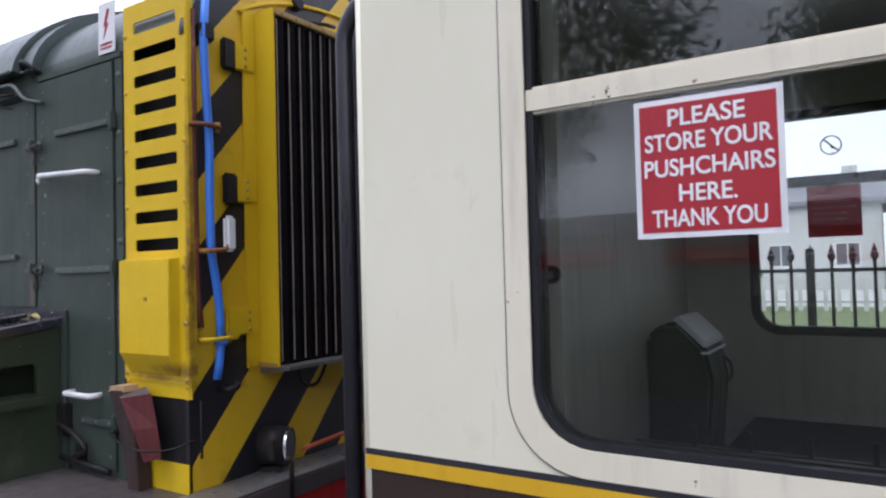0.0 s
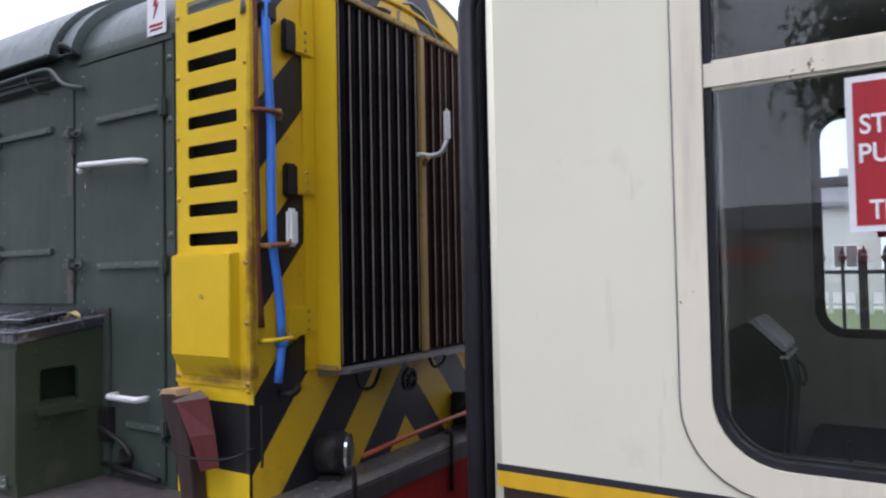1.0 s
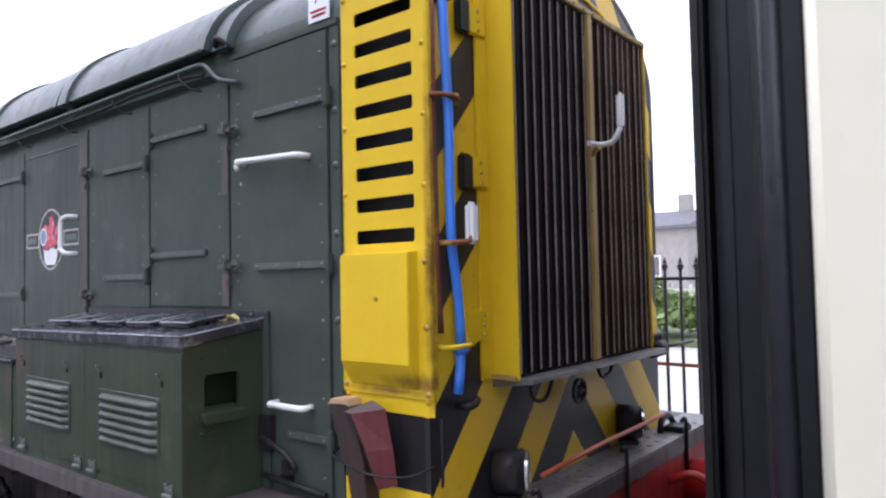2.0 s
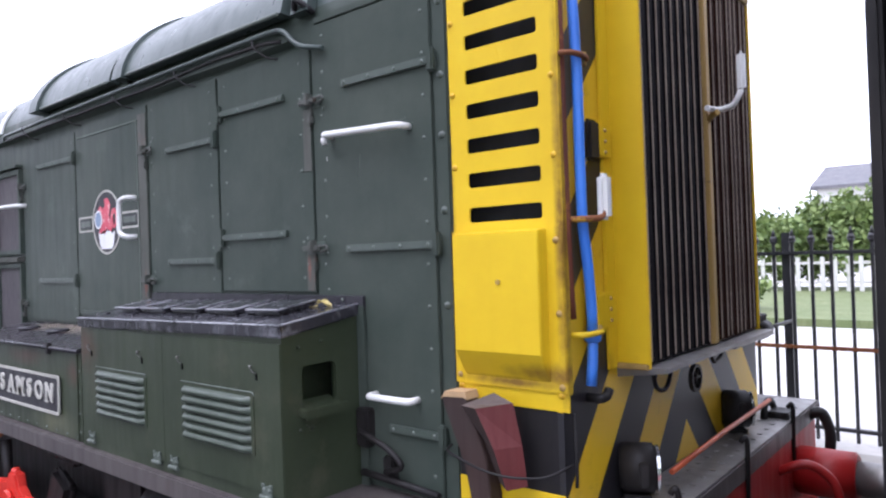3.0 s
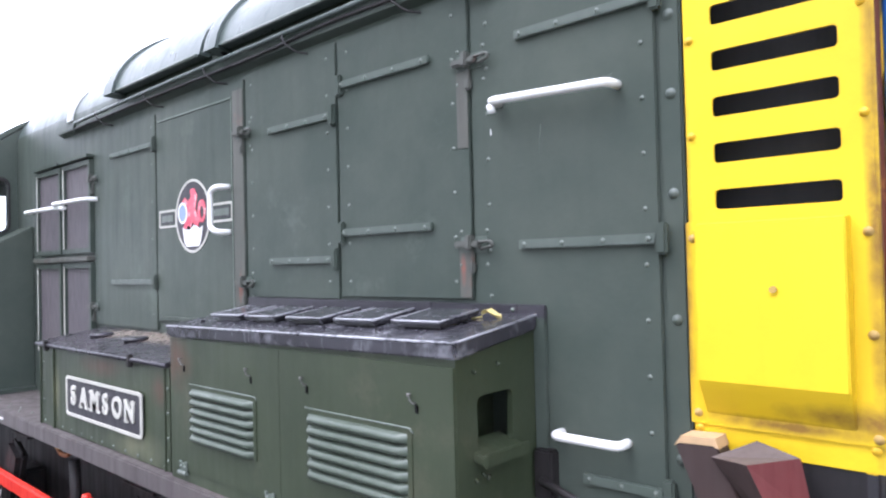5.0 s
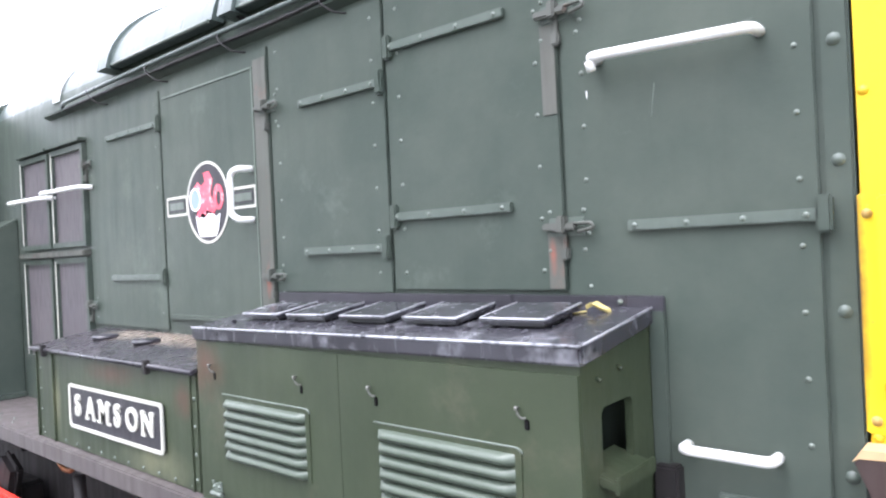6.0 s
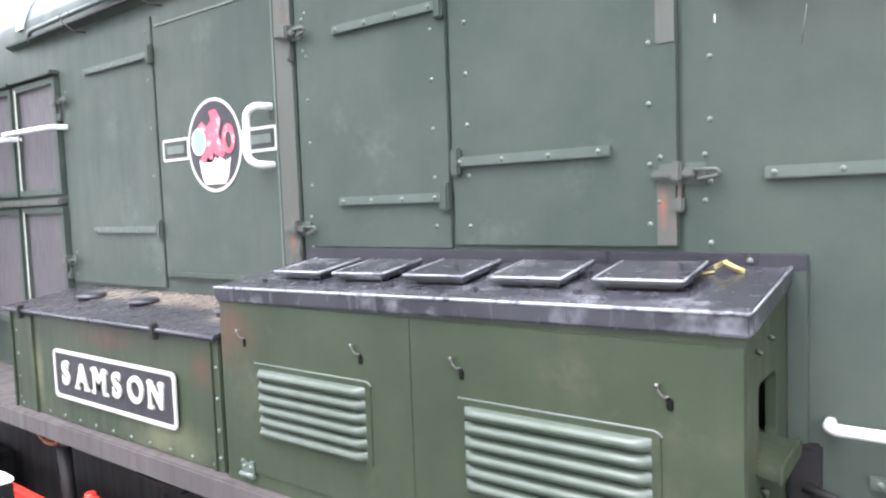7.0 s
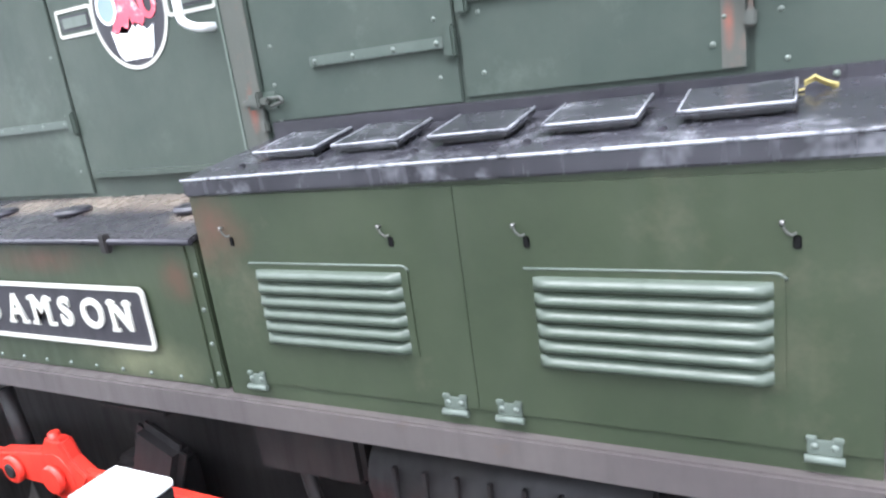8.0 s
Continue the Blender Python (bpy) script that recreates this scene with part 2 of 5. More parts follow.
BARK = paint("bark", (0.07, 0.05, 0.035), (0.10, 0.08, 0.06), 0.8, 0.95, wave=0.01)
POSTBLACK = paint("black_post_paint", (0.007, 0.007, 0.008), (0.012, 0.012, 0.013), 0.45, 0.6, spec=0.15)
KEYBLACK = paint("dark_keyhole", (0.006, 0.006, 0.006), (0.009, 0.009, 0.009), 0.8, 0.9, spec=0.1)
FABRIC = paint("dark_cloth", (0.010, 0.010, 0.011), (0.016, 0.016, 0.017), 0.8, 0.95)


def leaf_material(name, a, b_):
    m, nt, b = nodes_of(name)
    g = nt.nodes.new("ShaderNodeNewGeometry")
    nt.links.new(mix(nt, g.outputs["Random Per Island"], a, b_), b.inputs["Base Color"])
    b.inputs["Roughness"].default_value = 0.6
    return m


HEDGE = leaf_material("hedge_leaf", (0.09, 0.15, 0.04), (0.24, 0.31, 0.10))
LEAF = leaf_material("tree_leaf", (0.025, 0.05, 0.015), (0.06, 0.10, 0.03))


def hazard_material():
    """Yellow and black chevrons painted on the nose: bands that climb towards the middle line."""
    m, nt, b = nodes_of("hazard_chevrons")
    tc = nt.nodes.new("ShaderNodeTexCoord")
    sep = nt.nodes.new("ShaderNodeSeparateXYZ")
    nt.links.new(tc.outputs["Object"], sep.inputs[0])

    def math_node(op, x, y=0.0):
        n = nt.nodes.new("ShaderNodeMath")
        n.operation = op
        for sock, v in ((n.inputs[0], x), (n.inputs[1], y)):
            if hasattr(v, "links"):
                nt.links.new(v, sock)
            else:
                sock.default_value = v
        return n.outputs[0]
    d = math_node("ABSOLUTE", math_node("SUBTRACT", sep.outputs[1], YC))
    u = math_node("ADD", math_node("MULTIPLY", d, 1.15), sep.outputs[2])
    band = math_node("FLOORED_MODULO", math_node("SUBTRACT", u, 1.18), 0.52)
    edge = noise_tex(nt, 30.0, 2.0)
    band = math_node("ADD", band, math_node("MULTIPLY", edge.outputs[0], 0.006))
    isy = math_node("LESS_THAN", band, 0.262)
    wear = noise_tex(nt, 5.0, 6.0, 0.7)
    col = mix(nt, isy, (0.020, 0.019, 0.022), (0.70, 0.44, 0.012))
    col = mix(nt, ramp(nt, wear.outputs[0], 0.58, 0.95), col, (0.08, 0.05, 0.025))
    nt.links.new(col, b.inputs["Base Color"])
    b.inputs["Roughness"].default_value = 0.45
    bump(nt, b, wear.outputs[0], 0.3, 0.004)
    return m


YC = 2.645
HAZARD = hazard_material()


def glass_material():
    m, nt, b = nodes_of("window_glass")
    out = nt.nodes["Material Output"]
    nt.nodes.remove(b)
    tr, gl, fr, mx = (nt.nodes.new("ShaderNode" + k) for k in ("BsdfTransparent", "BsdfGlossy", "Fresnel", "MixShader"))
    tr.inputs[0].default_value = (0.93, 0.95, 0.94, 1)
    gl.inputs["Roughness"].default_value = 0.01
    fr.inputs[0].default_value = 1.5
    nt.links.new(fr.outputs[0], mx.inputs[0])
    nt.links.new(tr.outputs[0], mx.inputs[1])
    nt.links.new(gl.outputs[0], mx.inputs[2])
    nt.links.new(mx.outputs[0], out.inputs[0])
    return m


GLASS = glass_material()


def lens_material():
    m, nt, b = nodes_of("lamp_lens")
    b.inputs["Base Color"].default_value = (0.6, 0.62, 0.62, 1)
    b.inputs["Roughness"].default_value = 0.08
    b.inputs["Metallic"].default_value = 0.8
    return m


CHROME = lens_material()


def paper_material():
    m, nt, b = nodes_of("thin_red_card")
    tl, mx = nt.nodes.new("ShaderNodeBsdfTranslucent"), nt.nodes.new("ShaderNodeMixShader")
    b.inputs["Base Color"].default_value = (0.55, 0.02, 0.04, 1)
    tl.inputs[0].default_value = (0.55, 0.015, 0.035, 1)
    mx.inputs[0].default_value = 0.45
    nt.links.new(b.outputs[0], mx.inputs[1])
    nt.links.new(tl.outputs[0], mx.inputs[2])
    nt.links.new(mx.outputs[0], nt.nodes["Material Output"].inputs[0])
    return m


CARD = paper_material()
MESHGREY = paint("dusty_intake_mesh", (0.075, 0.066, 0.072), (0.10, 0.088, 0.092), 0.5, 0.7, streak=20)


# ---- helpers for building ----
def thing(name, label, category, at=(0, 0, 0), group="", kind=""):
    e = new(name)
    e.location = at
    return tagged(e, label, category, group, kind)


def part(name, bm, material, parent=None, label=""):
    """One mesh object under a thing or a part; the mesh is given in world places."""
    if isinstance(bm, bmesh.types.BMesh):
        me = bpy.data.meshes.new(name)
        bmesh.ops.recalc_face_normals(bm, faces=bm.faces)
        bm.to_mesh(me)
        bm.free()
    else:
        me = bm
    if material and not me.materials:
        me.materials.append(material)
    ob = new(name, me)
    if parent:
        ob.parent = parent
        root = parent
        off = Vector((0, 0, 0))
        while root:
            off += root.location
            root = root.parent
        ob.location = -off
    if label:
        ob["label"] = label
    return ob


def smoothed(ob, degrees=35):
    for f in ob.data.polygons:
        f.use_smooth = True
    ob.data.set_sharp_from_angle(angle=radians(degrees))
    return ob


def placed(name, me, at, parent, turn=None):
    """A further object on shared mesh data."""
    ob = new(name, me)
    off = Vector((0, 0, 0))
    root = parent
    while root:
        off += root.location
        root = root.parent
    ob.parent = parent
    ob.location = Vector(at) - off
    if turn:
        ob.rotation_euler = turn
    return ob


def soften(bm, w, seg=2):
    if w:
        es = [e for e in bm.edges if len(e.link_faces) == 2 and e.calc_face_angle(0) > 0.6]
        bmesh.ops.bevel(bm, geom=es, offset=w, segments=seg, affect="EDGES", clamp_overlap=True)
    return bm


def box(x0, x1, y0, y1, z0, z1, w=0.0, bm=None, seg=2):
    b = bmesh.new()
    bmesh.ops.create_cube(b, size=1)
    for v in b.verts:
        v.co = Vector(((x0 + x1) / 2 + v.co.x * (x1 - x0), (y0 + y1) / 2 + v.co.y * (y1 - y0), (z0 + z1) / 2 + v.co.z * (z1 - z0)))
    soften(b, w, seg)
    return join(bm, b)


def join(bm, b):
    if bm is None:
        return b
    me = bpy.data.meshes.new("tmp")
    b.to_mesh(me)
    b.free()
    bm.from_mesh(me)
    bpy.data.meshes.remove(me)
    return bm


def prism(pts, axis, a0, a1, w=0.0, bm=None):
    """A flat outline pushed along an axis. pts run over the two other axes in x, y, z order."""
    b = bmesh.new()

    def at(p, a):
        c = list(p)
        c.insert("xyz".index(axis), a)
        return c
    lo = [b.verts.new(at(p, a0)) for p in pts]
    hi = [b.verts.new(at(p, a1)) for p in pts]
    n = len(pts)
    b.faces.new(lo)
    b.faces.new(hi[::-1])
    for i in range(n):
        b.faces.new((lo[i], hi[i], hi[(i + 1) % n], lo[(i + 1) % n]))
    bmesh.ops.recalc_face_normals(b, faces=b.faces)
    soften(b, w)
    return join(bm, b)


def rounded(x0, x1, z0, z1, r, n=6):
    pts = []
    for cx, cz, a in ((x1 - r, z1 - r, 0), (x0 + r, z1 - r, 90), (x0 + r, z0 + r, 180), (x1 - r, z0 + r, 270)):
        for i in range(n + 1):
            t = radians(a + 90 * i / n)
            pts.append((cx + r * math.cos(t), cz + r * math.sin(t)))
    return pts


def pierced(outer, holes, axis, a0, a1, bm=None):
    """A plate with real openings: the outline and the holes lie across the axis."""
    b = bmesh.new()
    k = "xyz".index(axis)

    def at(p, a):
        c = list(p)
        c.insert(k, a)
        return c
    for loop in (outer, *holes):
        vs = [b.verts.new(at(p, a0)) for p in loop]
        for i in range(len(vs)):
            b.edges.new((vs[i], vs[(i + 1) % len(vs)]))
    bmesh.ops.triangle_fill(b, use_beauty=True, edges=b.edges[:])
    got = bmesh.ops.extrude_face_region(b, geom=b.faces[:])
    step = Vector((0, 0, 0))
    step[k] = a1 - a0
    bmesh.ops.translate(b, verts=[v for v in got["geom"] if isinstance(v, bmesh.types.BMVert)], vec=step)
    bmesh.ops.recalc_face_normals(b, faces=b.faces)
    return join(bm, b)


def tube(pts, r, sides=10, bm=None, smooth=4):
    """A round bar through the points, with softened bends and closed ends."""
    P = [Vector(p) for p in pts]
    if smooth and len(P) > 2:
        Q = [P[0]]
        for i in range(1, len(P) - 1):
            a, b_, c = P[i - 1], P[i], P[i + 1]
            d = min((a - b_).length, (c - b_).length) * 0.45
            s, e = b_ + (a - b_).normalized() * d, b_ + (c - b_).normalized() * d
            for j in range(smooth + 1):
                t = j / smooth
                Q.append(s * (1 - t) ** 2 + b_ * 2 * t * (1 - t) + e * t * t)
        Q.append(P[-1])
        P = Q
    b = bmesh.new()
    rings = []
    up = Vector((0.13, 0.37, 0.92))
    for i, p in enumerate(P):
        d = (P[min(i + 1, len(P) - 1)] - P[max(i - 1, 0)]).normalized()
        x = d.cross(up).normalized()
        y = d.cross(x).normalized()
        rings.append([b.verts.new(p + (x * math.cos(a) + y * math.sin(a)) * r) for a in (2 * math.pi * k / sides for k in range(sides))])
    for u, v in zip(rings, rings[1:]):
        for k in range(sides):
            f = b.faces.new((u[k], u[(k + 1) % sides], v[(k + 1) % sides], v[k]))
            f.smooth = True
    b.faces.new(rings[0])
    b.faces.new(rings[-1][::-1])
    return join(bm, b)


def disc(c, axis, r, h, sides=20, w=0.0, bm=None, r2=None):
    """A short cylinder or cone from c along an axis."""
    b = bmesh.new()
    bmesh.ops.create_cone(b, cap_ends=True, segments=sides, radius1=r, radius2=r if r2 is None else r2, depth=h)
    turn = {"x": pose(0, 0, 0, 0, 90, 0), "y": pose(0, 0, 0, -90, 0, 0), "z": Matrix()}[axis]
    soften(b, w)
    d = {"x": Vector((1, 0, 0)), "y": Vector((0, 1, 0)), "z": Vector((0, 0, 1))}[axis]
    bmesh.ops.transform(b, matrix=Matrix.Translation(Vector(c) + d * h / 2) @ turn, verts=b.verts)
    for f in b.faces:
        f.smooth = len(f.verts) == 4
    return join(bm, b)


def dome_mesh(name, r, h, material, toward="y"):
    """A rivet or bolt head that stands out towards -y or +x."""
    b = bmesh.new()
    bmesh.ops.create_uvsphere(b, u_segments=8, v_segments=4, radius=1)
    bmesh.ops.delete(b, geom=[v for v in b.verts if v.co.z < -0.05], context="VERTS")
    for v in b.verts:
        z, p, q = v.co.z * h, v.co.x * r, v.co.y * r
        v.co = (p, -z, q) if toward == "y" else (z, p, q)
    for f in b.faces:
        f.smooth = True
    me = bpy.data.meshes.new(name)
    bmesh.ops.recalc_face_normals(b, faces=b.faces)
    b.to_mesh(me)
    b.free()
    me.materials.append(material)
    return me


def words(body, size, depth, space=1.0, bold=0.0, align="CENTER"):
    """Raised lettering as a mesh lying in the x, z plane and standing out towards -y."""
    cu = bpy.data.curves.new("lettering", "FONT")
    cu.body, cu.size, cu.extrude, cu.space_character, cu.offset = body, size, depth, space, bold
    cu.align_x, cu.align_y = align, "CENTER"
    ob = bpy.data.objects.new("lettering", cu)
    scene.collection.objects.link(ob)
    me = bpy.data.meshes.new_from_object(ob.evaluated_get(bpy.context.evaluated_depsgraph_get()))
    bpy.data.objects.remove(ob)
    bpy.data.curves.remove(cu)
    me.transform(pose(0, 0, 0, 90, 0, 0))
    return me


RIVET = dome_mesh("rivet", 0.0075, 0.005, LOUVRE)
BOLT = dome_mesh("bolt", 0.017, 0.012, STRAP)
YBOLT = dome_mesh("bolt", 0.011, 0.008, LINING)
DULLBOLT = dome_mesh("bolt", 0.011, 0.008, TAN)
SMALLBOLT = dome_mesh("bolt", 0.0075, 0.006, LOUVRE)

# ---- ground, platforms and track ----
PLAT = 0.86
part("ground", box(-140, 140, -140, 200, -0.5, -0.22), BALLAST)
tagged(bpy.data.objects["ground"], "dark stone ballast ground under the railway", "ground", kind="structure")
tagged(part("platform_near", box(-60, 60, -4.2, 1.05, -0.22, PLAT, 0.01), TARMAC), "wet dark asphalt station platform beside the train", "platform", kind="structure")
tagged(part("platform_far", pierced([(-60, -0.22), (60, -0.22), (60, PLAT - 0.05), (-60, PLAT - 0.05)], [], "y", 4.55, 9.2), PAVE), "pale paved strip behind the railings", "pavement", kind="structure")
tagged(part("platform_coping", box(-60, 60, 4.40, 4.78, PLAT - 0.16, PLAT - 0.03, 0.015), STONE), "rough concrete coping along the track edge", "kerb", kind="structure")
tagged(part("road", box(-130, 130, 9.2, 12.6, -0.22, PLAT - 0.13), PAVE), "pale wet road surface", "road", kind="structure")
tagged(part("verge", box(-130, 130, 12.6, 22, -0.22, PLAT), GRASS), "rough green grass verge beside the road", "grass", kind="structure")
tagged(part("far_ground", box(-140, 140, 22, 199, -0.22, PLAT - 0.1), PAVE), "pale paved yard in front of the houses", "pavement", kind="structure")
tagged(part("near_lawn", box(-139, 139, -139, -4.2, -0.22, PLAT - 0.06), LAWN), "dark damp lawn behind the platform", "grass", kind="structure")
track = thing("railway_track", "steel rails on dark timber sleepers", "track", kind="structure")
for yy in (YC - 0.7525, YC + 0.7525):
    part("rail", prism([(yy - 0.07, -0.16), (yy + 0.07, -0.16), (yy + 0.07, -0.145), (yy + 0.01, -0.12), (yy + 0.01, -0.04), (yy + 0.035, -0.03), (yy + 0.035, 0), (yy - 0.035, 0), (yy - 0.035, -0.03), (yy - 0.01, -0.04), (yy - 0.01, -0.12), (yy - 0.07, -0.145)], "x", -30, 30), STEEL, track)
sl = part("sleeper", box(-0.125, 0.125, -1.3, 1.3, -0.3, -0.16, 0.01), DARKWOOD, track)
sl.location = (-29, YC, 0)
for i in range(1, 84):
    placed("sleeper", sl.data, (-29 + 0.7 * i, YC, 0), track)

# ---- the diesel shunter ----
HS = 1.695            # face of the hood's side
XF, XB = -2.285, -7.75  # nose and cab ends of the hood
FP = 1.294            # top of the footplate
ROOF0, RISE, HALF = 3.05, 0.49, 0.95


def roof_pts(off=0.0, a0=180.0, a1=0.0, n=28):
    """The hood roof's curve, from one angle to another; off stands proud of it."""
    return [(YC + (HALF + off) * math.cos(t), ROOF0 + (RISE + off) * math.sin(t)) for t in (radians(a0 + (a1 - a0) * i / n) for i in range(n + 1))]


loco = thing("diesel_shunter", "dark green diesel shunting locomotive with yellow nose, wet from rain", "locomotive", (-5.0, YC, 0))


def shell(x0, x1, off0, off1, a0, a1, bm=None, n=28):
    """A curved sheet over the roof between two offsets and two angles."""
    pts = roof_pts(off1, a0, a1, n) + roof_pts(off0, a1, a0, n)
    return prism(pts, "x", x0, x1, 0, bm)


hood_pts = [(HS, FP), *roof_pts(), (2 * YC - HS, FP)]
hood = part("hood", prism(hood_pts, "x", XB, -2.675), GREEN, loco, "dark green hood with faded paint")
smoothed(hood)
# faces that look up get the paler green with sky sheen painted in
hood.data.materials.append(ROOFG)
for f in hood.data.polygons:
    f.material_index = 1 if f.normal.z > 0.2 else 0
part("hood_roof", shell(-2.675, XF - 0.02, -0.012, 0.0, 180, 0), ROOFG, loco)
part("far_side_panel", box(-2.675, XF - 0.02, 2 * YC - HS - 0.012, 2 * YC - HS, FP, ROOF0), GREEN, loco)
part("radiator_core", box(-2.66, XF - 0.04, HS + 0.07, 2 * YC - HS - 0.05, FP, 3.2), FABRIC, loco, "dark core behind the grille")
nose = part("nose_panel", prism(hood_pts, "x", XF - 0.02, XF), HAZARD, loco, "nose sheet painted in yellow and black chevrons")
part("nose_rim", tube([(XF - 0.004, p[0], p[1]) for p in [*roof_pts(0.004), (2 * YC - HS, 2.2)]], 0.014, 8, smooth=0), STEEL, loco)
part("roof_seam", tube([(XF + 0.006, p[0], p[1]) for p in roof_pts(-0.16, 150, 30, 16)], 0.009, 8, smooth=0), YELLOW, loco)


# ribs that stiffen the roof and the raised covers on it
def arch(name, x0, x1, off, mat, a0=176.0, a1=4.0):
    ob = part(name, shell(x0, x1, 0.001, off, a0, a1), mat, loco)
    return smoothed(ob)


arch("roof_band", -3.43, -3.33, 0.045, ROOFG)
arch("roof_band", -4.86, -4.76, 0.085, ROOFG)
arch("roof_band", -5.97, -5.86, 0.085, ROOFG)
arch("white_strap", -6.72, -6.645, 0.012, WHITE, 178, 154)
for x0, x1 in ((-5.88, -4.93), (-4.78, -3.46)):
    c = part("roof_cover", shell(x0, x1, 0.012, 0.068, 174.7, 5.3), ROOFG, loco, "raised curved cover on the hood roof")
    smoothed(c)
    lipped = roof_pts(0.070, 175.0, 170, 1)
    part("cover_edge", tube([(x0 + 0.06, *lipped[0]), (x1 - 0.02, *lipped[0])], 0.008, 8), LOUVRE, c)
part("roof_clamp", tube([(-3.40, 1.655, 3.10), (-3.38, 1.635, 3.135), (-3.345, 1.65, 3.11), (-3.33, 1.69, 3.08)], 0.013, 8), DARK, loco)
part("roof_clamp", tube([(-4.86, 1.66, 3.10), (-4.83, 1.64, 3.135), (-4.80, 1.65, 3.11), (-4.79, 1.69, 3.08)], 0.013, 8), DARK, loco)

# ledge and conduit along the shoulder
part("drip_ledge", prism([(HS + 0.002, 2.975), (HS - 0.034, 2.992), (HS - 0.036, 3.002), (HS + 0.002, 2.992)], "x", -6.80, -3.46), GREEN, loco)
part("conduit", tube([(-6.54, 1.67, 2.985), (-6.49, 1.645, 3.02), (-5.5, 1.643, 3.035), (-3.56, 1.643, 3.045), (-3.47, 1.645, 3.04), (-3.40, 1.655, 2.96), (-3.26, 1.668, 2.925)], 0.0105, 10), ROOFG, loco, "grey conduit along the hood's shoulder")
for i in range(5):
    x = -6.15 + 0.62 * i
    part("pipe_clip", tube([(x, 1.64, 3.045), (x + 0.02, 1.632, 3.0), (x + 0.07, 1.66, 2.955), (x + 0.12, 1.69, 2.945)], 0.004, 6), DARK, loco)
part("cable", tube([(-6.5, 1.655, 2.99), (-5.4, 1.654, 3.0), (-4.6, 1.655, 3.0), (-4.35, 1.655, 3.005), (-4.0, 1.653, 3.02), (-3.6, 1.655, 3.012), (-3.5, 1.66, 3.0)], 0.008, 8), DARK, loco)
part("hood_seam", box(-3.33, -2.68, HS - 0.012, HS, 3.035, 3.06, 0.003), GREEN, loco)

# electrical warning plate on the curve beside the grille
wp = part("warning_plate", box(-2.84, -2.725, 1.6865, 1.6915, 3.07, 3.285), SIGNWHITE, loco, "white electrical warning plate with a red flash")
wp.rotation_euler = (radians(0), 0, 0)
part("red_flash", prism([(-2.775, 3.255), (-2.80, 3.185), (-2.785, 3.188), (-2.80, 3.135), (-2.765, 3.195), (-2.782, 3.192), (-2.76, 3.255)], "y", 1.684, 1.688), SIGNRED, wp)
part("writing_bar", box(-2.825, -2.74, 1.684, 1.688, 3.105, 3.113), SIGNRED, wp)
part("writing_bar", box(-2.82, -2.745, 1.684, 1.688, 3.088, 3.095), SIGNRED, wp)


# doors along the hood
LATCHRUST = paint("rusting_latch_iron", (0.066, 0.072, 0.062), (0.092, 0.090, 0.078), 0.40, 0.65, chip=(0.12, 0.06, 0.04), chips=(0.60, 0.72), chip_size=14.0)
def hinge_strap(door, x0, x1, z, knuckle):
    """A riveted strap hinge; the knuckle stands at one end."""
    s = part("hinge_strap", box(x0, x1, HS - 0.026, HS - 0.012, z - 0.014, z + 0.014, 0.003), STRAP, door)
    k = x1 if knuckle > 0 else x0
    part("hinge_knuckle", box(k - 0.012, k + 0.02, HS - 0.032, HS - 0.008, z - 0.04, z + 0.04, 0.006), GREEN, door)
    n = max(3, round((x1 - x0) / 0.11))
    for i in range(n):
        placed("rivet", RIVET, (x0 + 0.02 + (x1 - x0 - 0.05) * i / (n - 1), HS - 0.026, z), s)


def latch(door, x, z):
    """A lever latch over the joint of two doors: slide bar, keepers, bent lever end and a drop bolt."""
    mat = LATCHRUST
    bar = part("latch", box(x - 0.062, x + 0.040, HS - 0.036, HS - 0.018, z - 0.010, z + 0.012, 0.005), mat, door, "worn slide latch")
    part("lever_end", tube([(x + 0.035, HS - 0.028, z + 0.008), (x + 0.088, HS - 0.036, z + 0.008), (x + 0.094, HS - 0.034, z - 0.006), (x + 0.045, HS - 0.028, z - 0.014)], 0.005, 8), mat, bar)
    part("latch_plate", box(x - 0.050, x + 0.058, HS - 0.017, HS - 0.009, z - 0.024, z + 0.026, 0.003), STRAP, bar)
    part("keeper", box(x - 0.014, x + 0.010, HS - 0.044, HS - 0.010, z - 0.018, z + 0.030, 0.005), mat, bar)
    part("latch_bolt", box(x - 0.012, x + 0.012, HS - 0.030, HS - 0.009, z - 0.088, z - 0.052, 0.005), mat, bar)
    part("bolt_stem", box(x - 0.005, x + 0.005, HS - 0.022, HS - 0.009, z - 0.055, z - 0.015, 0.002), mat, bar)
    for dx, dz in ((-0.048, 0.042), (0.055, 0.042), (-0.050, -0.062), (0.055, -0.062)):
        placed("rivet", RIVET, (x + dx, HS - 0.010, z + dz), bar)


def rivet_column(door, x, z0, z1, step=0.14):
    n = round((z1 - z0) / step)
    for i in range(n + 1):
        placed("rivet", RIVET, (x, HS - 0.010, z0 + (z1 - z0) * i / n), door)


def access_door(x0, x1, z0, z1, mat=GREEN, label="riveted dark green access door, closed"):
    return part("access_door", box(x0 + 0.006, x1 - 0.006, HS - 0.011, HS - 0.001, z0, z1, 0.003), mat, loco, label)


def bar_handle(door, x0, x1, z, out=0.065, r=0.0125, drop=0.0):
    return part("handle", tube([(x0, HS - 0.008, z - drop), (x0, HS - out, z - drop), (x1, HS - out, z), (x1, HS - 0.008, z)], r, 12, smooth=6), WHITE, door, "white-painted grab handle")


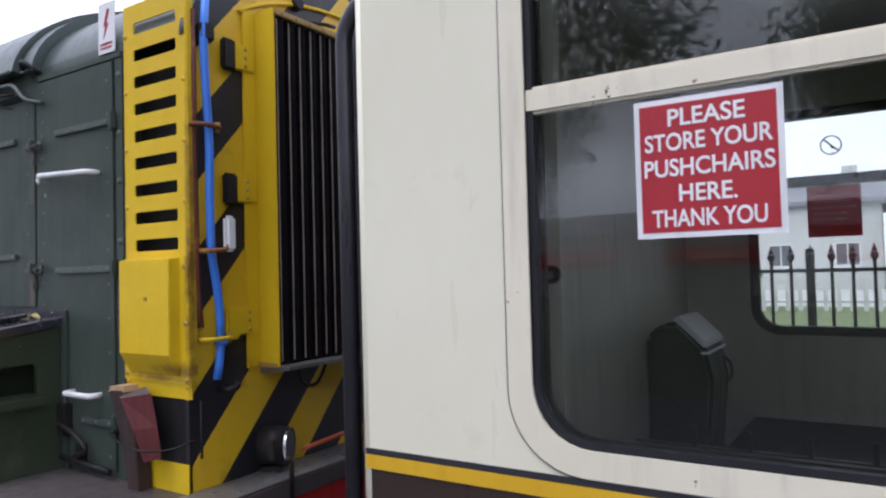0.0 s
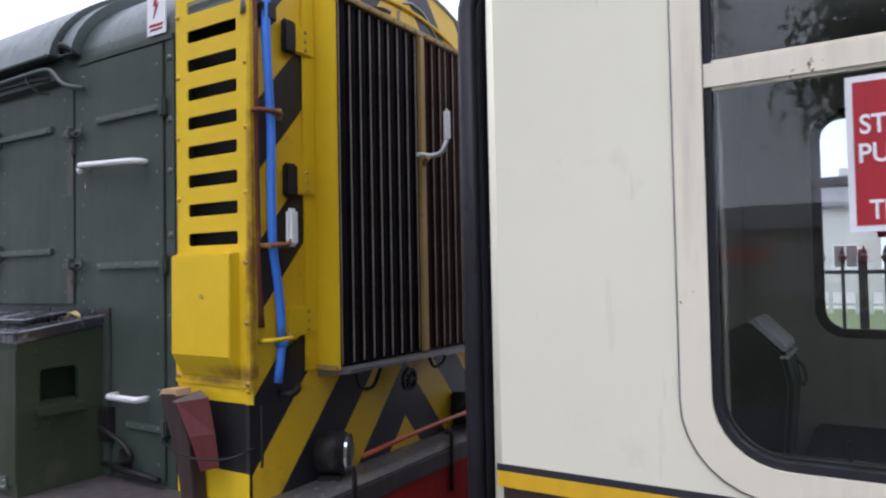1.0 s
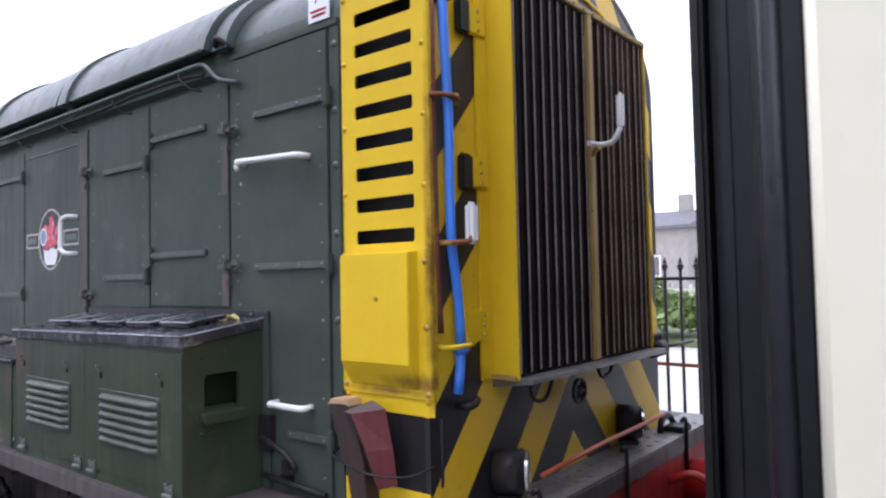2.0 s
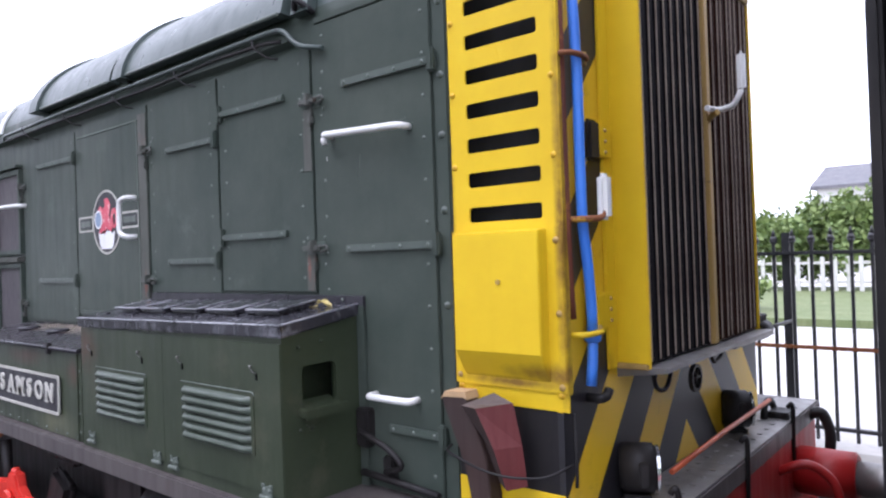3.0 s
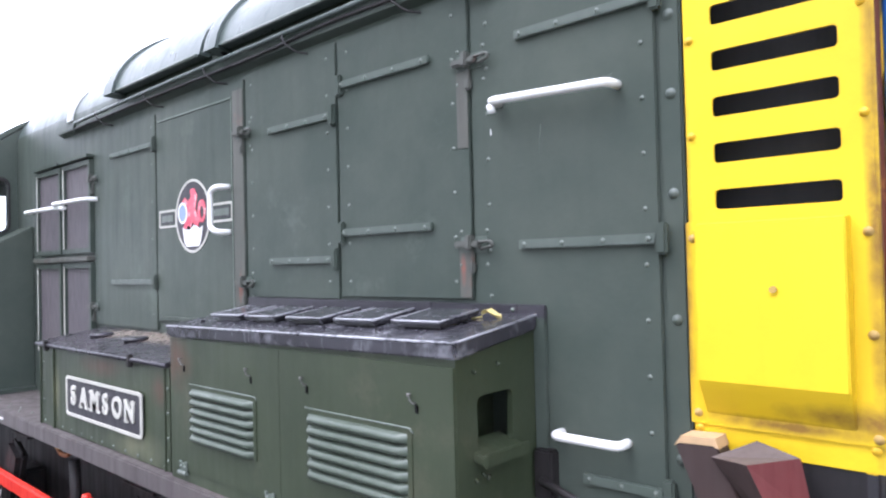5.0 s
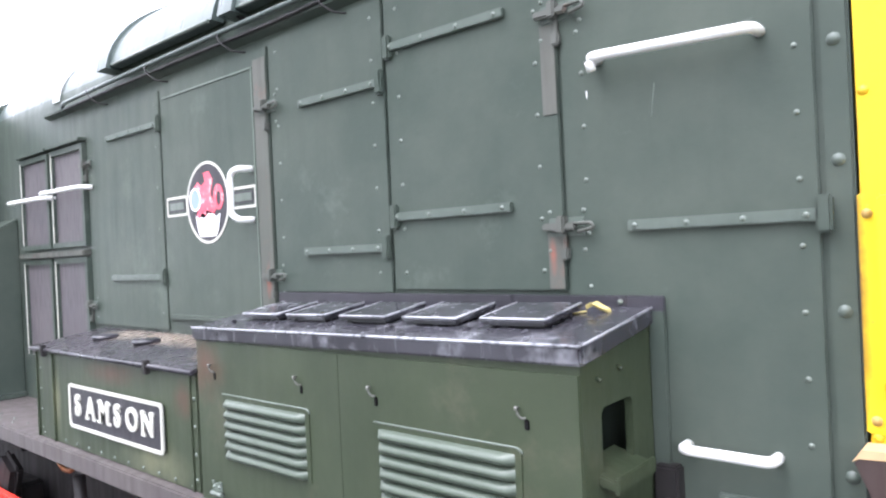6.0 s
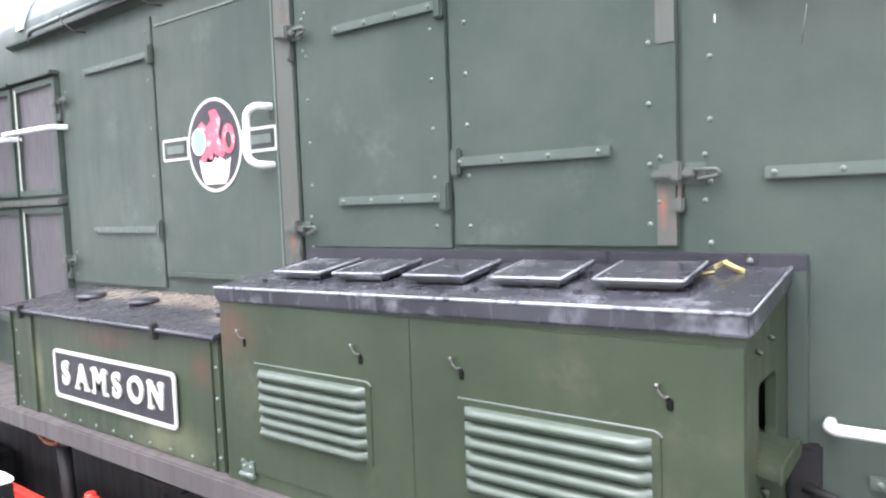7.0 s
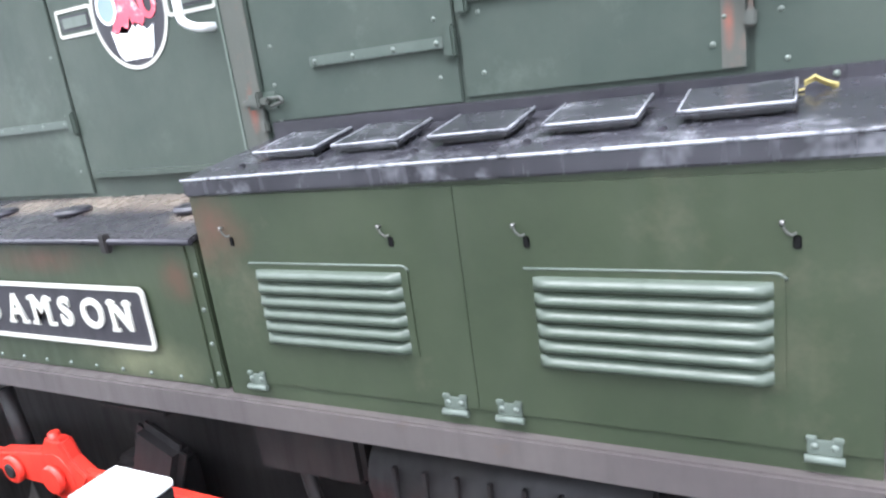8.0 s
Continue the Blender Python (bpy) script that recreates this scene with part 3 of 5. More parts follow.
tall = access_door(-3.352, -2.735, FP + 0.02, 3.03, label="tall dark green access door with white grab handles")
hinge_strap(tall, -3.17, -2.735, 2.774, 1)
hinge_strap(tall, -3.17, -2.735, 2.159, 1)
hinge_strap(tall, -2.975, -2.735, 1.519, 1)
rivet_column(tall, -3.285, 1.45, 2.98)
rivet_column(tall, -2.778, 1.38, 2.95)
bar_handle(tall, -3.235, -2.845, 2.567, drop=-0.017)
bar_handle(tall, -3.045, -2.845, 1.630, 0.06)
part("handle_end", tube([(-3.235, HS - 0.06, 2.575), (-3.232, HS - 0.055, 2.55)], 0.012, 8), WHITE, tall)
part("paint_drip", box(-3.274, -3.2715, HS - 0.0118, HS - 0.010, 2.495, 2.513), WHITE, tall)
for (xa, za), (xb, zb) in (((-3.09, 2.50), (-3.10, 2.42)), ((-2.86, 2.60), (-2.90, 2.59))):
    part("scratch", tube([(xa, HS - 0.0112, za), (xb, HS - 0.0112, zb)], 0.0012, 4, smooth=0), LOUVRE, tall)
d4 = access_door(-4.005, -3.352, 1.995, 2.955)
hinge_strap(d4, -3.985, -3.518, 2.78, -1)
hinge_strap(d4, -3.985, -3.518, 2.231, -1)
rivet_column(d4, -3.425, 2.05, 2.90)
rivet_column(d4, -3.945, 2.05, 2.90)
part("edge_strip", box(-3.408, -3.362, HS - 0.0135, HS - 0.010, 2.0, 2.15), PRIMER, d4, "edge strip worn to red primer")
part("edge_strip", box(-3.406, -3.362, HS - 0.0135, HS - 0.010, 2.47, 2.71), PRIMER, d4, "edge strip worn to red primer")
latch(d4, -3.352, 2.735)
latch(d4, -3.352, 2.165)
d3 = access_door(-4.64, -4.005, 1.985, 2.955)
hinge_strap(d3, -4.45, -4.028, 2.678, 1)
hinge_strap(d3, -4.45, -4.028, 2.134, 1)
rivet_column(d3, -4.065, 2.05, 2.90)
rivet_column(d3, -4.585, 2.05, 2.90)
d2 = access_door(-5.49, -4.64, 1.85, 2.94, label="dark green access door with a round railway crest")
part("door_lip", prism([(-5.46, 2.878), (-4.742, 2.878), (-4.742, 1.9), (-4.75, 1.9), (-4.75, 2.87), (-5.46, 2.87)], "y", HS - 0.015, HS - 0.010), LOUVRE, d2)
part("edge_strip", box(-4.735, -4.652, HS - 0.0145, HS - 0.010, 1.9, 2.9), PRIMER, d2, "edge strip worn to red primer")
latch(d2, -4.655, 2.70)
latch(d2, -4.65, 2.045)
part("bottom_angle", box(-5.44, -4.67, HS - 0.03, HS - 0.005, 1.855, 1.875, 0.003), GREEN, d2)
d1 = access_door(-6.30, -5.49, 1.80, 2.92)
hinge_strap(d1, -6.04, -5.505, 2.765, 1)
hinge_strap(d1, -6.04, -5.505, 2.048, 1)
rivet_column(d1, -5.535, 1.88, 2.86, 0.2)
latch(d1, -6.30, 2.66)
latch(d1, -6.30, 1.90)
for z in (1.61, 1.955, 2.27, 2.52, 2.72, 2.965):
    placed("bolt", BOLT, (-2.704, HS - 0.002, z), loco)
part("corner_strip", box(-2.728, -2.68, HS - 0.006, HS - 0.001, FP, 3.04), GREEN, loco)

# lever gear low down beside the battery box
part("rod_bracket", box(-3.12, -3.06, HS - 0.05, HS - 0.002, 1.44, 1.58, 0.006), DARK, loco)
part("release_rod", tube([(-3.09, HS - 0.06, 1.50), (-2.95, HS - 0.06, 1.46), (-2.88, HS - 0.05, 1.40), (-2.98, HS - 0.045, 1.37)], 0.011, 8), DARK, loco)
part("rod_bracket", box(-3.00, -2.95, HS - 0.04, HS - 0.002, 1.33, 1.42, 0.006), DARK, loco)
part("release_rod", tube([(-3.10, HS - 0.04, 1.35), (-2.74, HS - 0.04, 1.33)], 0.012, 8), DARK, loco)

# crest on the second door: plain shapes in its colours
crest = part("crest", prism([(-5.11 + 0.165 * math.cos(t), 2.367 + 0.175 * math.sin(t)) for t in (2 * math.pi * i / 40 for i in range(40))], "y", HS - 0.0128, HS - 0.010), PLATE, d2, "round crest with a red figure over a white crown")
ring = [(-5.11 + 0.168 * math.cos(t), 2.367 + 0.178 * math.sin(t)) for t in (2 * math.pi * i / 40 for i in range(40))]
inner = [(-5.11 + 0.156 * math.cos(t), 2.367 + 0.166 * math.sin(t)) for t in (2 * math.pi * i / 40 for i in range(40))]
part("crest_ring", pierced(ring, [inner], "y", HS - 0.0142, HS - 0.0125), OLDWHITE, crest)


def blob(name, pts, mat, y=0.0155):
    return part(name, prism(pts, "y", HS - y, HS - 0.0128), mat, crest)


def oval(cx, cz, a, b, n=16):
    return [(cx + a * math.cos(2 * math.pi * i / n), cz + b * math.sin(2 * math.pi * i / n)) for i in range(n)]


blob("figure_body", [(-5.17, 2.36), (-5.20, 2.31), (-5.13, 2.30), (-5.09, 2.33), (-5.06, 2.31), (-5.04, 2.34), (-5.08, 2.40), (-5.06, 2.46), (-5.09, 2.50), (-5.13, 2.495), (-5.12, 2.46), (-5.15, 2.44), (-5.18, 2.46), (-5.21, 2.44), (-5.17, 2.41)], PINKRED)
part("figure_tail", pierced(oval(-5.02, 2.385, 0.038, 0.055), [oval(-5.018, 2.38, 0.018, 0.032, 12)], "y", HS - 0.0155, HS - 0.0128), PINKRED, crest)
blob("wheel_disc", oval(-5.20, 2.385, 0.042, 0.048), BLUECREST, 0.017)
part("wheel_rim", pierced(oval(-5.20, 2.385, 0.046, 0.052), [oval(-5.20, 2.385, 0.037, 0.043)], "y", HS - 0.0185, HS - 0.0165), SIGNWHITE, crest)
blob("crown", [(-5.205, 2.315), (-5.19, 2.245), (-5.17, 2.22), (-5.05, 2.22), (-5.03, 2.245), (-5.012, 2.315), (-5.045, 2.30), (-5.07, 2.325), (-5.095, 2.31), (-5.11, 2.345), (-5.125, 2.31), (-5.15, 2.325), (-5.175, 2.30)], SIGNWHITE)
for x0, x1 in ((-5.455, -5.275), (-4.945, -4.75)):
    outer = rounded(x0, x1, 2.322, 2.412, 0.012, 3)
    part("crest_scroll", pierced(outer, [rounded(x0 + 0.009, x1 - 0.009, 2.333, 2.401, 0.006, 3)], "y", HS - 0.0142, HS - 0.0112), OLDWHITE, crest)
    part("scroll_field", box(x0 + 0.02, x1 - 0.02, HS - 0.0125, HS - 0.0105, 2.343, 2.391), PLATE, crest)
    part("writing_bar", box(x0 + 0.03, x1 - 0.03, HS - 0.0145, HS - 0.012, 2.352, 2.384), LOUVRE, crest)
part("handle", tube([(-4.775, HS - 0.01, 2.475), (-4.79, HS - 0.07, 2.475), (-4.832, HS - 0.075, 2.455), (-4.835, HS - 0.075, 2.295), (-4.79, HS - 0.07, 2.272), (-4.775, HS - 0.01, 2.272)], 0.013, 12, smooth=6), WHITE, d2, "white-painted grab handle")

# louvred intake beside the cab
for x0, x1 in ((-7.25, -6.80), (-6.765, -6.315)):
    for z0, z1 in ((2.225, 2.785), (1.55, 2.165)):
        fr = part("intake_frame", pierced([(x0, z0), (x1, z0), (x1, z1), (x0, z1)], [[(x0 + 0.03, z0 + 0.03), (x1 - 0.03, z0 + 0.03), (x1 - 0.03, z1 - 0.03), (x0 + 0.03, z1 - 0.03)]], "y", HS - 0.03, HS - 0.001), GREEN, loco, "green frame round a dark mesh intake")
        part("intake_mesh", box(x0 + 0.02, x1 - 0.02, HS - 0.012, HS - 0.002, z0 + 0.02, z1 - 0.02), MESHGREY, fr)
        part("worn_edge", box(x0 + 0.022, x0 + 0.030, HS - 0.0335, HS - 0.029, z0 + 0.03, z1 - 0.02), OLDWHITE, fr)
    part("frame_lintel", box(x0 - 0.01, x1 + 0.01, HS - 0.05, HS - 0.001, 2.795, 2.815, 0.004), GREEN, loco)
part("intake_cap", box(-7.27, -6.31, HS - 0.05, HS - 0.001, 2.172, 2.205, 0.006), PRIMER, loco)
for x0, x1, z in ((-7.36, -6.74, 2.520), (-6.83, -6.24, 2.538)):
    part("handle", tube([(x0, HS - 0.03, z + 0.006), (x0 + 0.03, HS - 0.075, z + 0.006), (x1 - 0.16, HS - 0.075, z + 0.002), (x1 - 0.04, HS - 0.070, z), (x1, HS - 0.012, z)], 0.013, 12, smooth=6), WHITE, loco, "white-painted grab handle")

# grille panel on the corner
holes = [rounded(-2.602, -2.330, 2.222 + 0.1108 * k, 2.270 + 0.1108 * k, 0.010, 3) for k in range(9)]
grille = part("grille_panel", pierced([(-2.668, 1.652), (-2.262, 1.652), (-2.262, 3.235), (-2.668, 3.235)], holes, "y", HS - 0.004, HS + 0.002), YELLOW, loco, "yellow side panel with nine cooling slots")
for k in range(7):
    placed("bolt", YBOLT, (-2.655, HS - 0.005, 1.70 + 0.235 * k), grille)
    placed("bolt", YBOLT, (-2.285, HS - 0.005, 1.70 + 0.235 * k), grille)
duct = part("air_duct_cover", prism([(HS - 0.006, 2.192), (HS - 0.058, 2.186), (HS - 0.060, 1.822), (HS - 0.052, 1.806), (HS - 0.012, 1.738), (HS - 0.006, 1.732)], "x", -2.634, -2.316, 0.005), YELLOW, loco, "yellow pressed cover with a sloping foot")
part("cover_flange", box(-2.3195, -2.262, HS - 0.012, HS - 0.004, 1.708, 2.196, 0.003), YELLOW, duct)
part("cover_flange", box(-2.674, -2.631, HS - 0.012, HS - 0.004, 1.708, 2.196, 0.003), YELLOW, duct)
part("cover_flange", box(-2.670, -2.264, HS - 0.0112, HS - 0.004, 1.706, 1.740, 0.003), YELLOW, duct)
for x, z in ((-2.655, 1.735), (-2.278, 1.725), (-2.281, 1.94), (-2.284, 2.155), (-2.657, 2.155)):
    placed("bolt", DULLBOLT, (x, HS - 0.012, z), duct)
part("drain_plug", disc((-2.46, HS - 0.065, 2.035), "y", 0.008, 0.006, 8), TAN, duct)
part("lower_side_panel", box(-2.675, XF - 0.02, HS, HS + 0.012, 1.405, 1.652), DARK, loco)
part("kick_panel", box(-2.675, XF, HS - 0.004, HS + 0.012, FP, 1.405), YELLOW, loco)
part("corner_angle", box(XF - 0.002, XF + 0.02, HS - 0.006, HS + 0.03, 1.70, 3.2, 0.004), YELLOW, loco)

# radiator on the nose
RX0, RX1, RY0, RY1, RZ0, RZ1 = XF, -2.163, 2.05, 3.238, 1.745, 3.205
rad = part("radiator", box(RX0 + 0.001, RX1 - 0.06, RY0 + 0.004, RY1 - 0.004, RZ0, RZ1), SLAT, loco, "tall radiator with upright dark blades")
part("side_cheek", box(RX0, RX1, RY0 - 0.008, RY0 + 0.002, RZ0 - 0.012, RZ1 + 0.03, 0.003), YELLOW, rad, "yellow side cheek")
part("side_cheek", box(RX0, RX1, RY1 - 0.002, RY1 + 0.008, RZ0 - 0.012, RZ1 + 0.02, 0.003), YELLOW, rad, "yellow side cheek")
part("cheek_flange", box(RX0 + 0.001, RX0 + 0.012, RY0 - 0.075, RY0 - 0.008, RZ0 - 0.012, RZ1 + 0.03, 0.003), YELLOW, rad)
part("cheek_foot", box(RX0 + 0.005, RX1 - 0.005, RY0 - 0.02, RY0 - 0.008, RZ0 - 0.014, RZ0 + 0.006, 0.003), TAN, rad)
head = part("header_strip", box(RX0, RX1 + 0.006, RY0, RY1, RZ1, RZ1 + 0.028, 0.004), TAN, rad)
for i in range(14):
    placed("bolt", dome_mesh("bolt", 0.008, 0.006, TAN, "x") if i == 0 else bolt_x, (RX1 + 0.006, RY0 + 0.04 + 0.085 * i, RZ1 + 0.014), head)
    if i == 0:
        bolt_x = head.children[0].data
part("centre_post", box(RX1 - 0.055, RX1 + 0.012, 2.622, 2.662, RZ0, RZ1, 0.004), TAN, rad, "ochre centre post")
random.seed(7)
blade = part("blade", box(-0.055, 0.0, -0.0275, 0.0275, RZ0, RZ1, 0.004), SLAT, rad)
brown_blade = blade.data.copy()
brown_blade.materials[0] = SLATBROWN
edge = part("blade_edge", box(-0.003, 0.004, -0.0222, -0.0190, RZ0 + 0.01, RZ1 - 0.01), SLATEDGE, rad)
spots = [RY0 + 0.036 + 0.0665 * i for i in range(9)] + [2.695 + 0.0635 * i for i in range(9)]
for i, y in enumerate(spots):
    dx = random.uniform(-0.010, 0.0)
    if i == 0:
        blade.location += Vector((RX1 + dx, y, 0))
        edge.location += Vector((RX1 + dx, y, 0))
    else:
        placed("blade", blade.data if i < 9 else brown_blade, (RX1 + dx, y, 0), rad)
        placed("blade_edge", edge.data, (RX1 + dx, y + random.choice((0, 0, 0.006)), 0), rad)
lip = part("radiator_lip", prism([(RX0, 1.700), (RX1 + 0.05, 1.722), (RX1 + 0.052, 1.738), (RX0, 1.742)], "y", RY0 + 0.0, RY1 + 0.03, 0.002), STEEL, rad, "grey steel shelf under the radiator")
part("shelf_wear", box(RX1 + 0.02, RX1 + 0.056, 2.72, RY1 + 0.03, 1.716, 1.728, 0.004), STEEL, rad)
part("hatch_edge", tube([(XF + 0.004, p[0], p[1]) for p in ((2.63, 3.25), (2.66, 3.42), (2.86, 3.42), (3.02, 3.25))], 0.007, 6, smooth=2), GREYPLASTIC, loco)
part("nose_lever", tube([(XF + 0.01, 2.38, 3.285), (XF + 0.05, 2.44, 3.29), (XF + 0.04, 2.52, 3.30)], 0.010, 8), DARK, loco)
part("dome_handle", disc((XF, 2.30, 3.35), "x", 0.03, 0.03, 12, 0.005), DARK, loco)
# mid lever on the centre post
lever = part("lever", tube([(RX1, 2.64, 2.595), (RX1 + 0.03, 2.63, 2.625), (RX1 + 0.05, 2.62, 2.63)], 0.012, 8), TAN, rad)
part("lever_arm", tube([(RX1 + 0.03, 2.565, 2.64), (RX1 + 0.04, 2.65, 2.642), (RX1 + 0.10, 2.655, 2.648), (RX1 + 0.130, 2.652, 2.705)], 0.011, 8), WHITE, lever, "white-painted lever")
part("lever_grip", box(RX1 + 0.118, RX1 + 0.148, 2.635, 2.670, 2.70, 2.85, 0.012), WHITE, lever)

# hinges, hose, brackets on the corner of the nose
for z in (3.02, 2.47, 1.93):
    h = part("nose_hinge", box(XF + 0.001, XF + 0.022, RY0 - 0.135, RY0 - 0.02, z - 0.055, z + 0.055, 0.006), YELLOW, loco)
    part("hinge_pin", box(XF + 0.006, XF + 0.034, RY0 - 0.195, RY0 - 0.125, z - 0.07, z + 0.06, 0.010), DARK if z > 2 else YELLOW, h)
    for k in (-0.035, 0.0, 0.035):
        placed("bolt", bolt_x, (XF + 0.022, RY0 - 0.07, z + k), h)
HX = XF + 0.04
hose = part("hose", tube([(HX, 1.765, 3.20), (HX, 1.752, 3.02), (HX, 1.765, 2.80), (HX, 1.776, 2.62), (HX, 1.772, 2.40), (HX, 1.775, 2.20), (HX, 1.80, 2.08), (HX, 1.812, 1.98), (HX, 1.815, 1.87)], 0.0165, 12), BLUE, loco, "bright blue plastic hose")
part("hose_tail", tube([(HX, 1.815, 1.865), (HX, 1.810, 1.80), (HX, 1.795, 1.715)], 0.0165, 12), BLUE, hose)
part("hose_cuff", disc((HX, 1.815, 1.845), "z", 0.026, 0.03, 12, 0.004), BLUE, hose)
for z, y in ((2.70, 1.768), (1.872, 1.808)):
    c = part("hose_clamp", tube([(XF, y - 0.07, z), (HX + 0.01, y - 0.06, z), (HX + 0.022, y, z + 0.002), (HX + 0.012, y + 0.055, z), (XF + 0.01, y + 0.06, z)], 0.009, 8), RUST if z > 2 else YELLOW, loco)
    part("clamp_bolt", disc((HX, y + 0.045, z - 0.02), "z", 0.012, 0.04, 8), TAN, c)
part("hose_valve", box(XF, XF + 0.06, 1.74, 1.80, 3.03, 3.11, 0.012), DARK, loco)
part("rusty_conduit", tube([(XF + 0.016, 1.722, 3.15), (XF + 0.016, 1.722, 2.5), (XF + 0.016, 1.73, 2.05), (XF + 0.016, 1.74, 1.92)], 0.012, 10), REDRUST, loco, "rusty upright pipe")
wl = part("isolating_lever", tube([(XF + 0.01, 1.735, 2.215), (XF + 0.07, 1.74, 2.213), (XF + 0.09, 1.80, 2.216), (XF + 0.093, 1.818, 2.235)], 0.010, 8), RUST, loco)
part("lever_grip", box(XF + 0.074, XF + 0.106, 1.798, 1.850, 2.21, 2.35, 0.012), WHITE, wl, "white-painted lever grip")
part("tap", tube([(XF, 1.845, 1.668), (XF + 0.045, 1.845, 1.668), (XF + 0.05, 1.875, 1.672), (XF + 0.05, 1.89, 1.69)], 0.015, 10), DARK, loco)
part("drain_pipe", tube([(XF + 0.01, 1.74, 1.64), (XF + 0.012, 1.742, 1.45), (XF + 0.01, 1.742, 1.42)], 0.005, 8), DARK, loco)
part("hand_wheel", pierced(oval(2.60, 1.615, 0.055, 0.055), [oval(2.60, 1.615, 0.042, 0.042)], "x", XF + 0.05, XF + 0.066), DARK, loco)
for a in (0, 60, 120):
    dy, dz = 0.045 * math.cos(radians(a)), 0.045 * math.sin(radians(a))
    part("wheel_spoke", tube([(XF + 0.058, 2.60 - dy, 1.615 - dz), (XF + 0.058, 2.60 + dy, 1.615 + dz)], 0.006, 6), DARK, loco)
part("stay_loop", tube([(XF + 0.05, 2.22, 1.715), (XF + 0.05, 2.24, 1.63), (XF + 0.05, 2.34, 1.61), (XF + 0.05, 2.40, 1.70)], 0.008, 8), DARK, loco)
part("stay_loop", tube([(XF + 0.06, 2.76, 1.715), (XF + 0.06, 2.80, 1.64), (XF + 0.06, 2.90, 1.66), (XF + 0.06, 2.92, 1.72)], 0.008, 8), DARK, loco)
vb = part("brake_cock", disc((RX1 - 0.02, RY1 + 0.02, 1.728), "y", 0.044, 0.13, 14, 0.008), DARK, loco)
for dy in (0.03, 0.07, 0.11):
    part("cock_nut", tube([(RX1 - 0.02, RY1 + dy, 1.74), (RX1 - 0.01, RY1 + dy, 1.80)], 0.014, 8), DARK, vb)
part("cock_rod", tube([(RX1 - 0.02, RY1 + 0.13, 1.725), (RX1 + 0.0, RY1 + 0.55, 1.725)], 0.009, 8), DARK, vb)

# front deck, lamps, beam
part("footplate", box(-9.9, -2.085, 1.305, 2 * YC - 1.305, FP - 0.080, FP, 0.006), FOOT, loco, "grimy grey-brown footplate with rolled edge")
part("deck_plate", box(XF + 0.005, -2.09, 1.36, 2 * YC - 1.36, FP, FP + 0.006), STEEL, loco)
deck_mark = part("tread_stud", disc((0, 0, 0), "z", 0.012, 0.004, 6), STEEL, loco)
deck_mark.location += Vector((-2.24, 1.5, FP + 0.006))
for i in range(2):
    for j in range(22):
        placed("tread_stud", deck_mark.data, (-2.21 + 0.07 * i, 1.55 + 0.1 * j + 0.05 * i, FP + 0.006), loco)
part("buffer_beam", box(-2.13, -2.09, 1.40, 2 * YC - 1.40, 0.78, FP - 0.058, 0.008), RED, loco, "red buffer beam")


def deck_lamp(y):
    l = part("lamp", disc((-2.30, y, 1.40), "x", 0.08, 0.12, 24, 0.01), DARK, loco, "black round lamp with a bright rim")
    part("lamp_lens", disc((-2.18, y, 1.40), "x", 0.06, 0.006, 24), BLACK, l)
    part("lamp_rim", pierced(oval(y, 1.40, 0.074, 0.074, 24), [oval(y, 1.40, 0.070, 0.070, 24)], "x", -2.182, -2.172), CHROME, l)
    part("lamp_foot", box(-2.29, -2.20, y - 0.05, y + 0.05, FP, 1.32, 0.006), DARK, l)
    part("lamp_clip", box(-2.24, -2.21, y - 0.095, y - 0.07, 1.36, 1.44, 0.006), DARK, l)


deck_lamp(2.08)
deck_lamp(3.10)
for l in [o for o in loco.children if o.name.split(".")[0] == "lamp"]:
    pivot = Vector((-2.25, 2.08 if l.name == "lamp" else 3.10, 0))
    turn = Matrix.Rotation(radians(28), 4, "Z")
    l.rotation_euler = (0, 0, radians(28))
    l.location = l.location + pivot - turn @ pivot
part("hand_rod", tube([(-2.16, 2.17, 1.375), (-2.15, 2.6, 1.40), (-2.15, 3.0, 1.405), (-2.15, 3.3, 1.41)], 0.010, 8), ORANGE, loco, "orange-red rod across the nose")
for y in (2.02, 2.72, 3.42):
    part("lamp_iron", tube([(-2.085, y, 1.10), (-2.08, y, 1.36), (-2.085, y - 0.01, 1.385), (-2.10, y - 0.015, 1.36)], 0.010, 8), DARK, loco)
part("deck_bracket", box(-2.20, -2.10, 3.42, 3.55, FP, FP + 0.035, 0.006), DARK, loco)
part("deck_hoop", tube([(-2.2, 3.38, FP), (-2.2, 3.40, 1.36), (-2.2, 3.50, 1.38), (-2.2, 3.58, 1.30), (-2.2, 3.6, FP)], 0.016, 8), DARK, loco)
for y in (YC - 0.865, YC + 0.865):
    bf = part("buffer", disc((-2.09, y, 1.055), "x", 0.11, 0.25, 20, 0.01), RED, loco, "red buffer housing with worn steel head")
    part("buffer_ram", disc((-1.84, y, 1.055), "x", 0.075, 0.20, 16), STEEL, bf)
    part("buffer_head", disc((-1.64, y, 1.055), "x", 0.22, 0.035, 24, 0.01), DARK, bf)
part("brake_hose", tube([(-2.10, 3.20, 1.12), (-1.98, 3.22, 1.18), (-1.88, 3.25, 1.10), (-1.85, 3.25, 0.85), (-1.87, 3.24, 0.6)], 0.02, 10), RED, loco)
part("brake_hose", tube([(-2.10, 3.78, 1.25), (-2.04, 3.80, 1.28), (-2.0, 3.80, 1.18), (-2.02, 3.78, 0.9)], 0.026, 10), DARK, loco)
